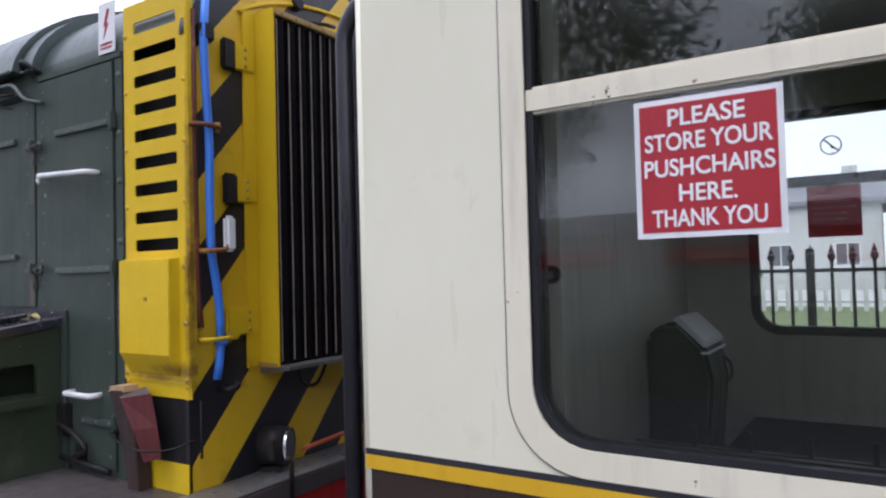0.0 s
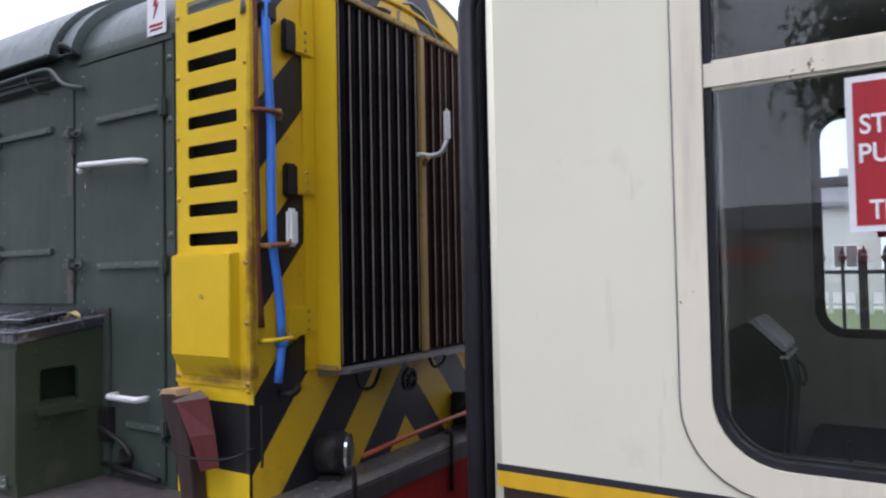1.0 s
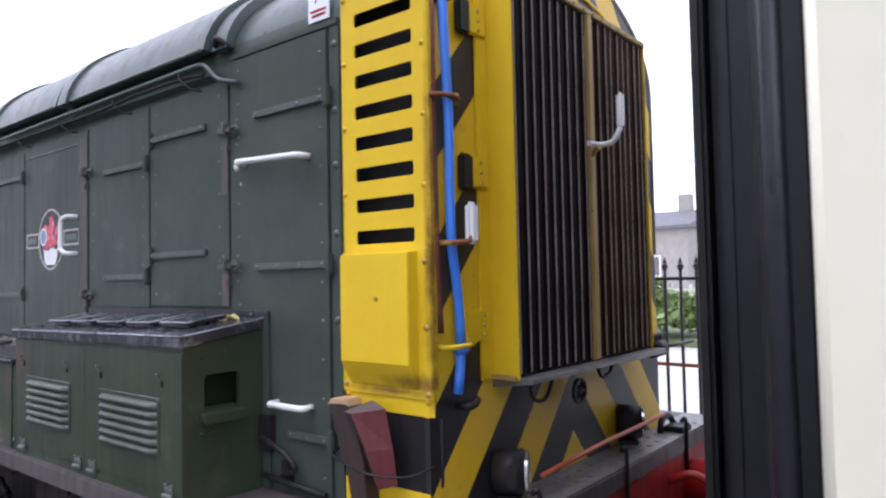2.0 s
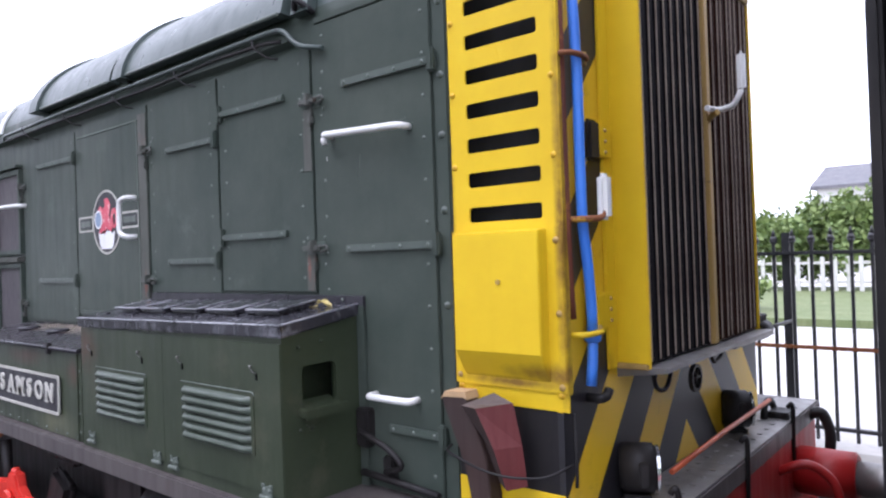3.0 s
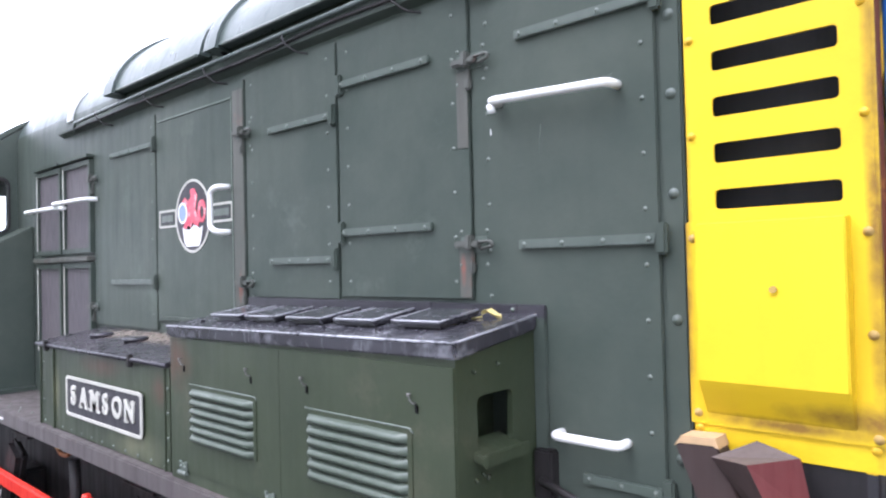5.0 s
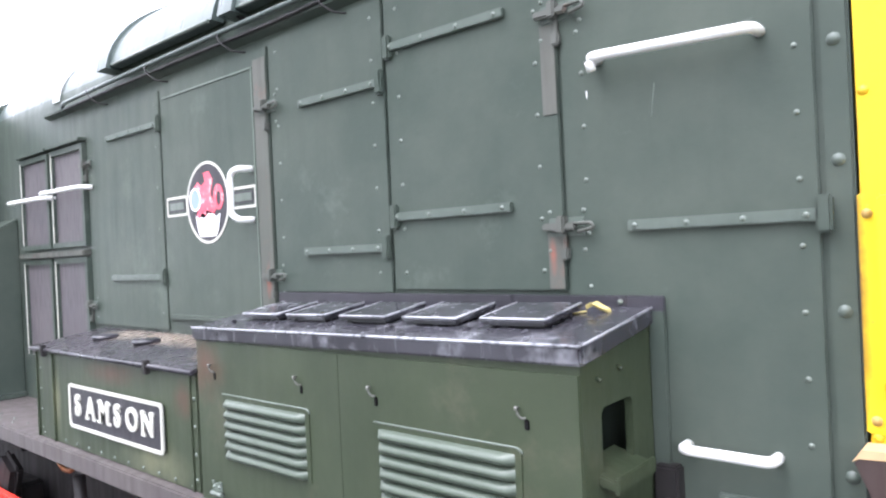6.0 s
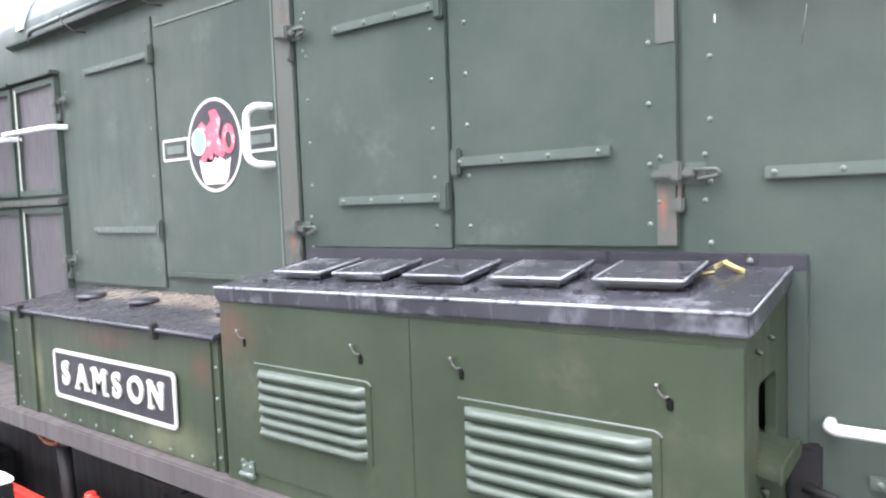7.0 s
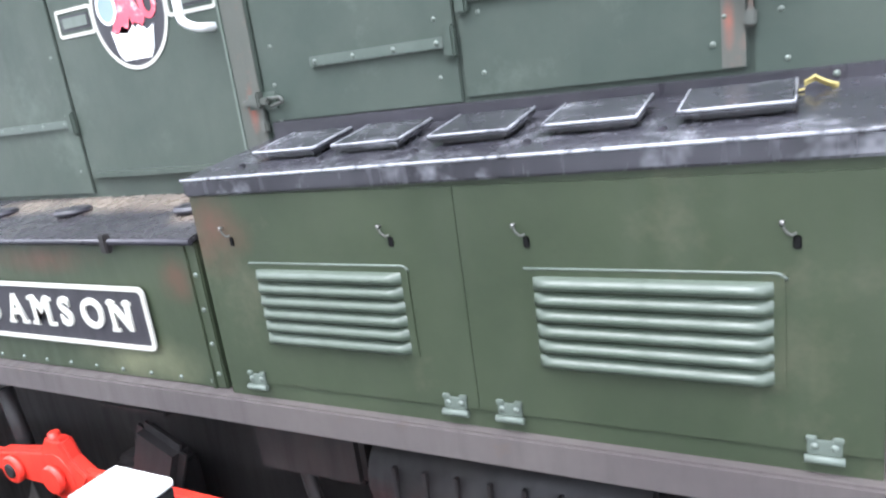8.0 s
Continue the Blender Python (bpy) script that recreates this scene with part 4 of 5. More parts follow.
part("draw_hook", tube([(-2.09, YC, 1.05), (-1.85, YC, 1.05), (-1.80, YC, 1.12), (-1.86, YC, 1.17)], 0.035, 8), DARK, loco)

# battery box
SLOPE = 0.130
LIFT = 0.0135         # the lid climbs a little towards the nose, per metre
BX0, BX1, BY = -4.642, -3.128, 1.333


def lid_z(y):
    return 1.891 + SLOPE * (y - 1.318)


def lifted(ob):
    """Lean a part of the lid along its length."""
    for v in ob.data.vertices:
        v.co.z += LIFT * (v.co.x - BX0)
    return ob


bat = part("battery_box", pierced([(BY, FP), (HS - 0.002, FP), (HS - 0.002, 1.925), (BY, 1.872)], [rounded(1.415, 1.567, 1.618, 1.762, 0.02, 4)], "x", BX1 - 0.02, BX1), OLIVE, loco, "faded green battery box on the footplate")
part("box_body", prism([(BY, FP), (HS - 0.014, FP), (HS - 0.014, 1.912), (BY, 1.868)], "x", BX0, BX1 - 0.16), OLIVE, bat)
part("box_front", box(BX1 - 0.16, BX1 - 0.02, BY, BY + 0.012, FP, 1.872), OLIVE, bat)
part("box_recess", box(BX1 - 0.159, BX1 - 0.02, 1.40, 1.585, 1.59, 1.602), DARK, bat)
lifted(part("lid", prism([(1.318, 1.846), (1.318, lid_z(1.318)), (HS - 0.006, lid_z(HS - 0.006)), (HS - 0.006, 1.895), (1.34, 1.846)], "x", BX0 - 0.002, BX1 + 0.012, 0.006), LIDTOP, bat, "wet black sheet lid with painted sheen and worn, highlighted edges"))
# pale tube along the edge: wear and a painted highlight line
lifted(part("lid_worn_edge", tube([(BX0 - 0.002, 1.320, lid_z(1.318) - 0.003), (BX1 + 0.010, 1.320, lid_z(1.318) - 0.003), (BX1 + 0.010, HS - 0.02, lid_z(HS - 0.02) - 0.003)], 0.0045, 6, smooth=0), WORNLIT, bat))
tray = part("tray", prism([(BX1 - 0.06, 1.636), (BX1 + 0.042, 1.612), (BX1 + 0.046, 1.592), (BX1 + 0.038, 1.588), (BX1 - 0.06, 1.608)], "y", 1.395, 1.578, 0.004), OLIVE, bat, "worn sloping ledge in the opening")
part("tray_lip", box(BX1 + 0.036, BX1 + 0.046, 1.392, 1.581, 1.586, 1.622, 0.003), OLIVE, tray)
part("tray_nut", disc((BX1 - 0.002, 1.452, 1.545), "x", 0.010, 0.014, 8, 0.003), OLIVE, tray)
part("end_flange", box(BX1 + 0.0, BX1 + 0.042, HS - 0.024, HS - 0.012, FP, 1.95, 0.003), GREEN, bat)
part("back_angle", box(BX0 + 0.02, BX1 + 0.042, HS - 0.022, HS - 0.011, 1.93, 1.984, 0.003), BLACK, bat)
placed("bolt", SMALLBOLT, (-3.2, HS - 0.022, 1.968), bat)
cw = [(-4.487, -4.292), (-4.243, -4.055), (-3.984, -3.790), (-3.725, -3.530), (-3.464, -3.264)]
for k, (x0, x1) in enumerate(cw):
    y0, y1 = 1.420 + (0.006 if k == 4 else 0.0), 1.606
    base = lid_z(y0)
    c = part("cell_cover", prism([(y0, base + 0.009), (y0, base + 0.027), (y1, base + 0.027 + SLOPE * (y1 - y0)), (y1, base + 0.009 + SLOPE * (y1 - y0))], "x", x0, x1, 0.007), LIDTOP, bat, "wet black hatch cover with painted sheen and pale worn, highlighted rim")
    lifted(c)
    # rim tube holds both the wear and the edge's bright glint, as colour
    lifted(part("cover_worn_edge", tube([(x0 + 0.004, y1 - 0.01, base + 0.024 + SLOPE * (y1 - y0)), (x0 + 0.004, y0 + 0.003, base + 0.024), (x1 - 0.004, y0 + 0.003, base + 0.024), (x1 - 0.004, y1 - 0.01, base + 0.024 + SLOPE * (y1 - y0))], 0.004, 6, smooth=0), WORNLIT, c))
    lifted(part("cover_neck", prism([(y0 + 0.03, base), (y0 + 0.03, base + 0.012), (y1 - 0.03, base + 0.012 + SLOPE * (y1 - y0 - 0.06)), (y1 - 0.03, base + SLOPE * (y1 - y0 - 0.06))], "x", x0 + 0.025, x1 - 0.025), BLACK, c))
    lifted(part("cover_stud", box(x0 - 0.028, x0 - 0.012, y0 - 0.03, y0 - 0.012, lid_z(y0 - 0.03) - 0.004, lid_z(y0 - 0.03) + 0.008, 0.003), BLACK, bat))
for x0, x1 in ((BX0 + 0.035, -3.8905), (-3.8895, BX1 - 0.003)):
    d = part("box_door", box(x0, x1, BY - 0.0052, BY + 0.001, 1.338, 1.8455, 0.001), OLIVE, bat, "drop-down door with pressed louvres")
    lx0, lx1 = (-4.463, -4.040) if x0 < -4 else (-3.735, -3.297)
    part("louvre_frame", box(lx0 - 0.012, lx1 + 0.016, BY - 0.0085, BY - 0.005, 1.456, 1.672), OLIVE, d)
    part("louvre_bead", tube([(lx0 - 0.016, BY - 0.007, 1.673), (lx1 + 0.008, BY - 0.007, 1.673), (lx1 + 0.02, BY - 0.007, 1.662)], 0.003, 6, smooth=2), LOUVRE, d)
    b = bmesh.new()
    NX, NZ = 24, 10
    grid = []
    for i in range(NX + 1):
        u = i / NX
        e = min(1.0, min(u, 1 - u) / 0.045)
        env = math.sqrt(max(0.0, 1 - (1 - e) ** 2))
        grid.append([b.verts.new((lx0 + (lx1 - lx0) * u, -0.021 * env * math.sin(math.pi * (j / NZ) ** 0.9) ** 0.65, -0.0155 + 0.031 * j / NZ)) for j in range(NZ + 1)])
    for i in range(NX):
        for j in range(NZ):
            b.faces.new((grid[i][j], grid[i + 1][j], grid[i + 1][j + 1], grid[i][j + 1])).smooth = True
    lv = part("louvre", b, PRESSED, d)
    lv.location += Vector((0, BY - 0.0075, 1.643))
    for k in range(1, 6):
        placed("louvre", lv.data, (0, BY - 0.0075, 1.643 - 0.0335 * k), d)
for x in (-4.527, -4.060, -3.745, -3.268):
    hk = part("hook", tube([(x - 0.016, BY - 0.005, 1.764), (x - 0.017, BY - 0.014, 1.765), (x - 0.014, BY - 0.015, 1.751), (x - 0.003, BY - 0.012, 1.741), (x + 0.004, BY - 0.007, 1.744)], 0.0025, 8), LATCHRUST, bat, "worn steel turn hook")
    part("keyhole", box(x - 0.0010, x + 0.0125, BY - 0.0088, BY - 0.004, 1.716, 1.740, 0.003), KEYBLACK, hk)
    part("hook_tip", disc((x - 0.017, BY - 0.016, 1.760), "z", 0.0036, 0.008, 8), STEEL, hk)
for x in (-4.535, -3.949, -3.817, -3.219):
    hn = part("door_hinge", box(x - 0.028, x + 0.028, BY - 0.010, BY - 0.004, 1.335, 1.365, 0.002), LOUVRE, bat)
    part("hinge_barrel", tube([(x - 0.032, BY - 0.012, 1.328), (x + 0.032, BY - 0.012, 1.328)], 0.008, 8), LOUVRE, hn)
    part("hinge_lug", box(x - 0.03, x - 0.012, BY - 0.013, BY - 0.004, 1.362, 1.372, 0.002), LOUVRE, hn)
    part("hinge_lug", box(x + 0.012, x + 0.03, BY - 0.013, BY - 0.004, 1.362, 1.372, 0.002), LOUVRE, hn)
    for dx in (-0.016, 0.016):
        placed("bolt", SMALLBOLT, (x + dx, BY - 0.010, 1.352), hn)
for y, z in ((1.40, 1.83), (1.50, 1.84), (1.43, 1.56), (1.40, 1.55)):
    part("end_stud", tube([(BX1, y, z), (BX1 + 0.012, y, z - 0.006)], 0.005, 8), OLIVE, bat)

# tool box with the nameplate
SX0, SX1, SY = -6.17, -4.675, 1.345
tb = part("tool_box", prism([(SY, FP), (HS - 0.014, FP), (HS - 0.014, 1.762), (SY, 1.715)], "x", SX0, SX1, 0.004), OLIVE, loco, "faded green tool box on the footplate")
part("lid", prism([(1.325, 1.722), (1.325, 1.737), (HS - 0.01, 1.788), (HS - 0.01, 1.770), (1.34, 1.722)], "x", SX0 - 0.015, SX1 + 0.008, 0.004), TOOLLID, tb, "wet black sheet lid")
part("lid_rim", tube([(SX0 - 0.015, 1.326, 1.727), (SX1 + 0.008, 1.326, 1.727)], 0.009, 8), BLACK, tb)
for x in (-5.82, -5.41, -4.85):
    part("filler_cap", disc((x, 1.53, 1.763), "z", 0.06, 0.02, 18, 0.005), BLACK, tb)
for x in (-6.02, -5.0):
    part("lid_catch", box(x - 0.014, x + 0.014, 1.312, 1.335, 1.695, 1.75, 0.004), DARK, tb)
part("corner_angle", box(SX0, SX0 + 0.014, SY - 0.008, SY, FP, 1.71, 0.002), OLIVE, tb)
part("corner_angle", box(-5.97, -5.955, SY - 0.01, SY, FP, 1.71, 0.002), OLIVE, tb)
part("corner_angle", box(SX1 - 0.05, SX1 - 0.036, SY - 0.006, SY, FP, 1.71, 0.002), OLIVE, tb)
for i in range(12):
    placed("bolt", SMALLBOLT, (-6.10 + 0.125 * i, SY - 0.001, FP + 0.022), tb)
for z in (1.34, 1.43, 1.53, 1.63):
    placed("bolt", SMALLBOLT, (SX1 - 0.02, SY - 0.001, z), tb)
    placed("bolt", SMALLBOLT, (SX0 + 0.05, SY - 0.001, z), tb)
np_ = part("nameplate", prism(rounded(-5.755, -4.913, 1.402, 1.584, 0.018, 4), "y", SY - 0.011, SY - 0.002), PLATE, tb, "black nameplate with raised white letters SAMSON and white border")
part("plate_border", pierced(rounded(-5.762, -4.906, 1.395, 1.591, 0.022, 4), [rounded(-5.748, -4.920, 1.409, 1.577, 0.014, 4)], "y", SY - 0.016, SY - 0.009), OLDWHITE, np_)
# slab letters: stems from the built-in font with square feet added
for i, ch in enumerate("SAMSON"):
    cx = -5.665 + 0.128 * i + (0.005 if i == 2 else 0)
    me = words(ch, 0.128, 0.0045, 1.0, 0.0042)
    lt = part("letter", me, OLDWHITE, np_)
    lt.location += Vector((cx, SY - 0.013, 1.496))
    feet = {"A": ((-0.036, -1), (0.036, -1)), "M": ((-0.042, -1), (0.042, -1), (-0.042, 1), (0.042, 1)), "N": ((-0.034, -1), (-0.034, 1), (0.034, 1)), "S": (), "O": ()}[ch]
    for dx, s in feet:
        part("letter_serif", box(cx + dx - 0.018, cx + dx + 0.018, SY - 0.0168, SY - 0.010, 1.496 + s * 0.042 - 0.006, 1.496 + s * 0.042 + 0.006), OLDWHITE, np_)

# sloping locker and the cab
part("cab_locker", prism([(1.36, FP), (HS, FP), (HS, 2.44), (1.36, 2.26)], "x", -7.72, -7.40, 0.006), GREEN, loco, "dark green locker with a sloping top")
part("locker_foot", box(-7.41, -7.37, 1.36, HS, FP, FP + 0.03, 0.004), GREEN, loco)
cab_holes = [rounded(1.40, 1.63, 2.42, 2.80, 0.05, 4), rounded(2 * YC - 1.63, 2 * YC - 1.40, 2.42, 2.80, 0.05, 4)]
cab_out = [(1.35, FP), (2 * YC - 1.35, FP), (2 * YC - 1.35, 2.62)] + [(YC + 1.295 * math.cos(t), 2.62 + 0.80 * math.sin(t)) for t in (math.pi * i / 20 for i in range(1, 20))] + [(1.35, 2.62)]
cabf = part("cab_front", pierced(cab_out, cab_holes, "x", -7.79, -7.74), GREEN, loco, "dark green cab front with small windows")
part("cab_back", pierced(cab_out, [rounded(1.5, 2.5, 2.1, 2.85, 0.05, 4)], "x", -9.55, -9.50), GREEN, loco)
for h, nm in ((cab_holes[0], "cab_window"), (cab_holes[1], "cab_window")):
    part(nm, prism(h, "x", -7.768, -7.762), GLASS, cabf)
part("window_beading", pierced(rounded(1.385, 1.645, 2.405, 2.815, 0.06, 4), [cab_holes[0]], "x", -7.742, -7.73), DARK, cabf)
part("cab_side", pierced([(-9.5, FP), (-7.79, FP), (-7.79, 2.62), (-9.5, 2.62)], [rounded(-9.2, -8.1, 2.0, 2.55, 0.06, 4)], "y", 1.35, 1.39), GREEN, loco)
part("cab_side", pierced([(-9.5, FP), (-7.79, FP), (-7.79, 2.62), (-9.5, 2.62)], [rounded(-9.2, -8.1, 2.0, 2.55, 0.06, 4)], "y", 2 * YC - 1.39, 2 * YC - 1.35), GREEN, loco)
cr_o = [(YC + 1.33 * math.cos(t), 2.62 + 0.84 * math.sin(t)) for t in (math.pi * i / 20 for i in range(21))]
cr_i = [(YC + 1.30 * math.cos(t), 2.62 + 0.81 * math.sin(t)) for t in (math.pi * (20 - i) / 20 for i in range(21))]
part("cab_roof", prism(cr_o + cr_i, "x", -9.6, -7.735), GREEN, loco)
part("chalk_mark", box(-6.95, -6.70, 1.3035, 1.306, 1.245, 1.258), WHITE, loco)
for i in range(26):
    placed("bolt", SMALLBOLT, (-9.0 + 0.1 * i, 1.36 + 0.04 * (i % 2), FP + 0.003), loco, (radians(-90), 0, 0))

# running gear under the footplate
part("main_frame", box(-9.2, -2.2, 1.62, 1.66, 0.55, FP - 0.06), DARK, loco)
part("main_frame", box(-9.2, -2.2, 2 * YC - 1.66, 2 * YC - 1.62, 0.55, FP - 0.06), DARK, loco)
for x in (-3.6, -5.35, -7.1):
    for yy, s in ((1.72, 1), (2 * YC - 1.72, -1)):
        w = part("wheel", disc((x, yy + (0 if s > 0 else -0.13), 0.685), "y", 0.66, 0.13, 40, 0.01), DARK, loco)
        part("tyre", pierced(oval(x, 0.685, 0.685, 0.685, 40), [oval(x, 0.685, 0.61, 0.61, 40)], "y", yy - 0.01 if s > 0 else yy - 0.14, yy + 0.14 if s > 0 else yy + 0.01), STEEL, w)
    for k in range(5):
        L = 0.45 - 0.07 * k
        part("spring_leaf", box(x - L, x + L, 1.50, 1.59, 1.14 - 0.022 * k, 1.158 - 0.022 * k, 0.003), DARK, loco)
    ax = part("axle_box", box(x - 0.15, x + 0.15, 1.48, 1.62, 0.55, 0.86, 0.02), DARK, loco)
    cr = part("crank", box(-0.11, 0.11, 1.40, 1.47, -0.14, 0.42, 0.03), DARK, loco, "grimy black crank")
    cr.location += Vector((x + 0.05, 0, 0.66))
    cr.rotation_euler = (0, radians(25), 0)
    rodend = part("rod_bearing", disc((x - 0.26, 1.335, 0.85), "y", 0.10, 0.06, 24, 0.01), RODRED, loco)
    part("bearing_cap", disc((x - 0.26, 1.305, 0.85), "y", 0.055, 0.03, 16, 0.006), RODRED, rodend)
    part("oil_cup", disc((x - 0.26, 1.365, 0.94), "z", 0.022, 0.075, 10, 0.004), RODRED, rodend)
part("coupling_rod", box(-7.36, -3.86, 1.345, 1.385, 0.800, 0.890, 0.012), RODRED, loco, "bright red coupling rod")
part("rod_knuckle", prism([(-5.96, 0.79), (-5.50, 0.79), (-5.44, 0.87), (-5.52, 0.93), (-5.55, 1.0), (-5.64, 1.0), (-5.68, 0.94), (-5.96, 0.90)], "y", 1.337, 1.393, 0.012), RODRED, loco)
kb = part("knuckle_pin", disc((-5.86, 1.312, 0.845), "y", 0.055, 0.03, 20, 0.006), RODRED, loco)
part("pin_head", disc((-5.86, 1.305, 0.845), "y", 0.03, 0.01, 12, 0.003), DARK, kb)
part("sand_pipe", tube([(-4.6, 1.50, 1.2), (-4.58, 1.48, 0.9), (-4.45, 1.50, 0.5)], 0.022, 8), DARK, loco)
part("sand_box", box(-4.75, -4.35, 1.46, 1.60, 0.95, 1.20, 0.02), DARK, loco)
part("air_reservoir", disc((-4.3, 1.52, 1.02), "x", 0.13, 0.75, 24, 0.02), DARK, loco)
for k in range(7):
    part("cooling_rib", box(-4.2 + 0.09 * k, -4.19 + 0.09 * k, 1.385, 1.40, 0.95, 1.10), DARK, loco)
part("brake_pull", tube([(-6.0, 1.45, 1.1), (-5.95, 1.44, 0.8), (-5.9, 1.45, 0.4)], 0.03, 8), DARK, loco)
part("copper_pipe", tube([(-6.2, 1.42, 1.19), (-6.1, 1.41, 1.12), (-5.98, 1.41, 1.13), (-5.93, 1.42, 1.18)], 0.012, 8), RUST, loco)

# ---- timber wedges wired to the corner of the nose ----
wedge = thing("timber_wedge", "red-painted wooden wedge with pale sawn end, wired to the locomotive", "wedge", (-2.52, 1.60, 1.5))
b = bmesh.new()
ends = []
for ring4 in (((-2.600, 1.612, 1.652), (-2.500, 1.552, 1.664), (-2.412, 1.622, 1.678), (-2.515, 1.668, 1.690)),
              ((-2.525, 1.622, 1.555), (-2.452, 1.572, 1.545), (-2.392, 1.634, 1.550), (-2.450, 1.672, 1.560)),
              ((-2.480, 1.635, 1.430), (-2.430, 1.600, 1.420), (-2.385, 1.645, 1.430), (-2.430, 1.678, 1.435))):
    ends.append([b.verts.new(p) for p in ring4])
for p, q in zip(ends, ends[1:]):
    for k in range(4):
        b.faces.new((p[k], p[(k + 1) % 4], q[(k + 1) % 4], q[k])).material_index = 0 if k == 0 else 1
b.faces.new(ends[0]).material_index = 2
b.faces.new(ends[-1][::-1])
block = part("wedge_block", soften(b, 0.003), DARKWOOD, wedge)
block.data.materials.append(REDWOOD)
block.data.materials.append(GREYWOOD)
back = thing("timber_wedge", "dark weathered wooden wedge with pale sawn end, wired to the locomotive", "wedge", (-2.62, 1.60, 1.5))
part("wedge_block", prism([(-2.690, 1.662), (-2.672, 1.684), (-2.595, 1.688), (-2.588, 1.668), (-2.520, 1.50), (-2.500, FP), (-2.570, FP), (-2.605, 1.46)], "y", 1.625, 1.686, 0.003), DARKWOOD, back)
part("sawn_end", prism([(-2.692, 1.662), (-2.674, 1.688), (-2.594, 1.692), (-2.586, 1.668), (-2.60, 1.674), (-2.680, 1.670)], "y", 1.623, 1.688), ENDWOOD, back)
part("tie_wire", tube([(-2.70, 1.68, 1.50), (-2.66, 1.60, 1.505), (-2.50, 1.565, 1.48), (-2.40, 1.575, 1.47), (-2.30, 1.62, 1.475), (-2.262, 1.70, 1.50)], 0.0042, 6), DARK, wedge)

LZ = 1.891 + LIFT * 1.40   # lid height at the leaf, over its front edge
leaf = thing("fallen_leaf", "curled yellow dead leaf on the wet black lid", "leaf", (-3.225, 1.60, lid_z(1.60) + LIFT * 1.40))
b = bmesh.new()
rows = []
for i in range(7):
    u = i / 6
    wv = 0.017 * math.sin(math.pi * min(1, 0.1 + u * 0.85))
    rows.append([b.verts.new((-3.255 + 0.055 * u + 0.006 * math.sin(9 * u), 1.60 + s * wv + 0.015 * u, LZ + 0.042 + 0.012 * abs(s) + 0.010 * math.sin(5 * u))) for s in (-1, -0.3, 0.4, 1)])
for p, q in zip(rows, rows[1:]):
    for k in range(3):
        b.faces.new((p[k], p[k + 1], q[k + 1], q[k]))
got = bmesh.ops.extrude_face_region(b, geom=b.faces[:])
bmesh.ops.translate(b, verts=[v for v in got["geom"] if isinstance(v, bmesh.types.BMVert)], vec=(0, 0, 0.002))
part("leaf_blade", b, BRASSY, leaf)
part("leaf_stalk", tube([(-3.255, 1.60, LZ + 0.041), (-3.285, 1.585, LZ + 0.036)], 0.0025, 6), BRASSY, leaf)

# ---- the coach ----
CY = 1.247                     # face of the coach's side
CX = -1.062                    # its end
CW = 2 * YC - CY
coach = thing("railway_coach", "cream and chocolate railway coach with yellow lining", "coach", (4.0, YC, 0))
WX0, WX1, WZ0, WZ1 = -0.636, 0.62, 1.767, 2.86
TB0, TB1 = 2.420, 2.474


def window_hole(d=0.0, r=0.115):
    return rounded(WX0 - d, WX1 + d, WZ0 - d, WZ1 + d, r, 8)


later = [[(p[0] + 1.75 * k, p[1]) for p in window_hole()] for k in range(0, 5)]
for nm, y0, y1 in (("side_wall", CY, CY + 0.05), ("far_side_wall", CW - 0.05, CW)):
    part(nm, pierced([(CX, 1.712), (9.0, 1.712), (9.0, 3.25), (CX, 3.25)], later, "y", y0, y1), CREAM, coach, "cream-painted upper side")
    part("lower_" + nm, box(CX, 9.0, y0 + 0.0015, y1, 1.0, 1.712), BROWN, coach, "chocolate-brown lower side")
    s = -1 if y0 == CY else 1
    yy = CY if s < 0 else CW
    part("lining_black", box(CX, 9.0, min(yy, yy + s * 0.0025), max(yy, yy + s * 0.0025), 1.699, 1.713), PLATE, coach)
    part("lining_yellow", box(CX, 9.0, min(yy, yy + s * 0.0025), max(yy, yy + s * 0.0025), 1.667, 1.699), LINING, coach, "yellow lining band")
part("corner_bead", tube([(CX + 0.004, CY + 0.012, 1.0), (CX + 0.004, CY + 0.012, 3.25)], 0.014, 10), CREAM, coach)
part("coach_roof", prism([(CY, 3.25), *[(YC - 1.398 * math.cos(math.pi * i / 16), 3.25 + 0.55 * math.sin(math.pi * i / 16)) for i in range(17)]], "x", CX, 9.0), GREYPLASTIC, coach, "grey coach roof")
part("coach_ceiling", box(CX + 0.06, 9.0, CY + 0.05, CW - 0.05, 3.20, 3.24), CEIL, coach)
part("coach_floor", box(CX, 9.0, CY + 0.05, CW - 0.05, 1.06, 1.14), LINO, coach)
part("underframe", box(CX + 0.02, 9.0, CY + 0.25, CW - 0.25, 0.7, 1.06), DARK, coach)
endw = part("end_wall", box(CX - 0.002, CX + 0.05, CY + 0.02, CW - 0.02, 0.95, 3.7), RUBBER, coach, "black coach end wall")
part("end_lining", box(CX + 0.05, CX + 0.07, CY + 0.05, CW - 0.05, 1.14, 3.2), LAMINATE, coach, "grey-green laminate end partition")
part("side_lining", pierced([(CX + 0.07, 1.14), (3.2, 1.14), (3.2, 3.2), (CX + 0.07, 3.2)], [[(p[0] + 1.75 * k, p[1]) for p in window_hole(0.028, 0.138)] for k in range(2)], "y", CW - 0.0575, CW - 0.0505), LAMINATE, coach, "olive-grey laminate lining under the windows")
part("cross_partition", box(3.2, 3.24, CY + 0.05, CW - 0.05, 1.14, 3.2), LAMINATE, coach)
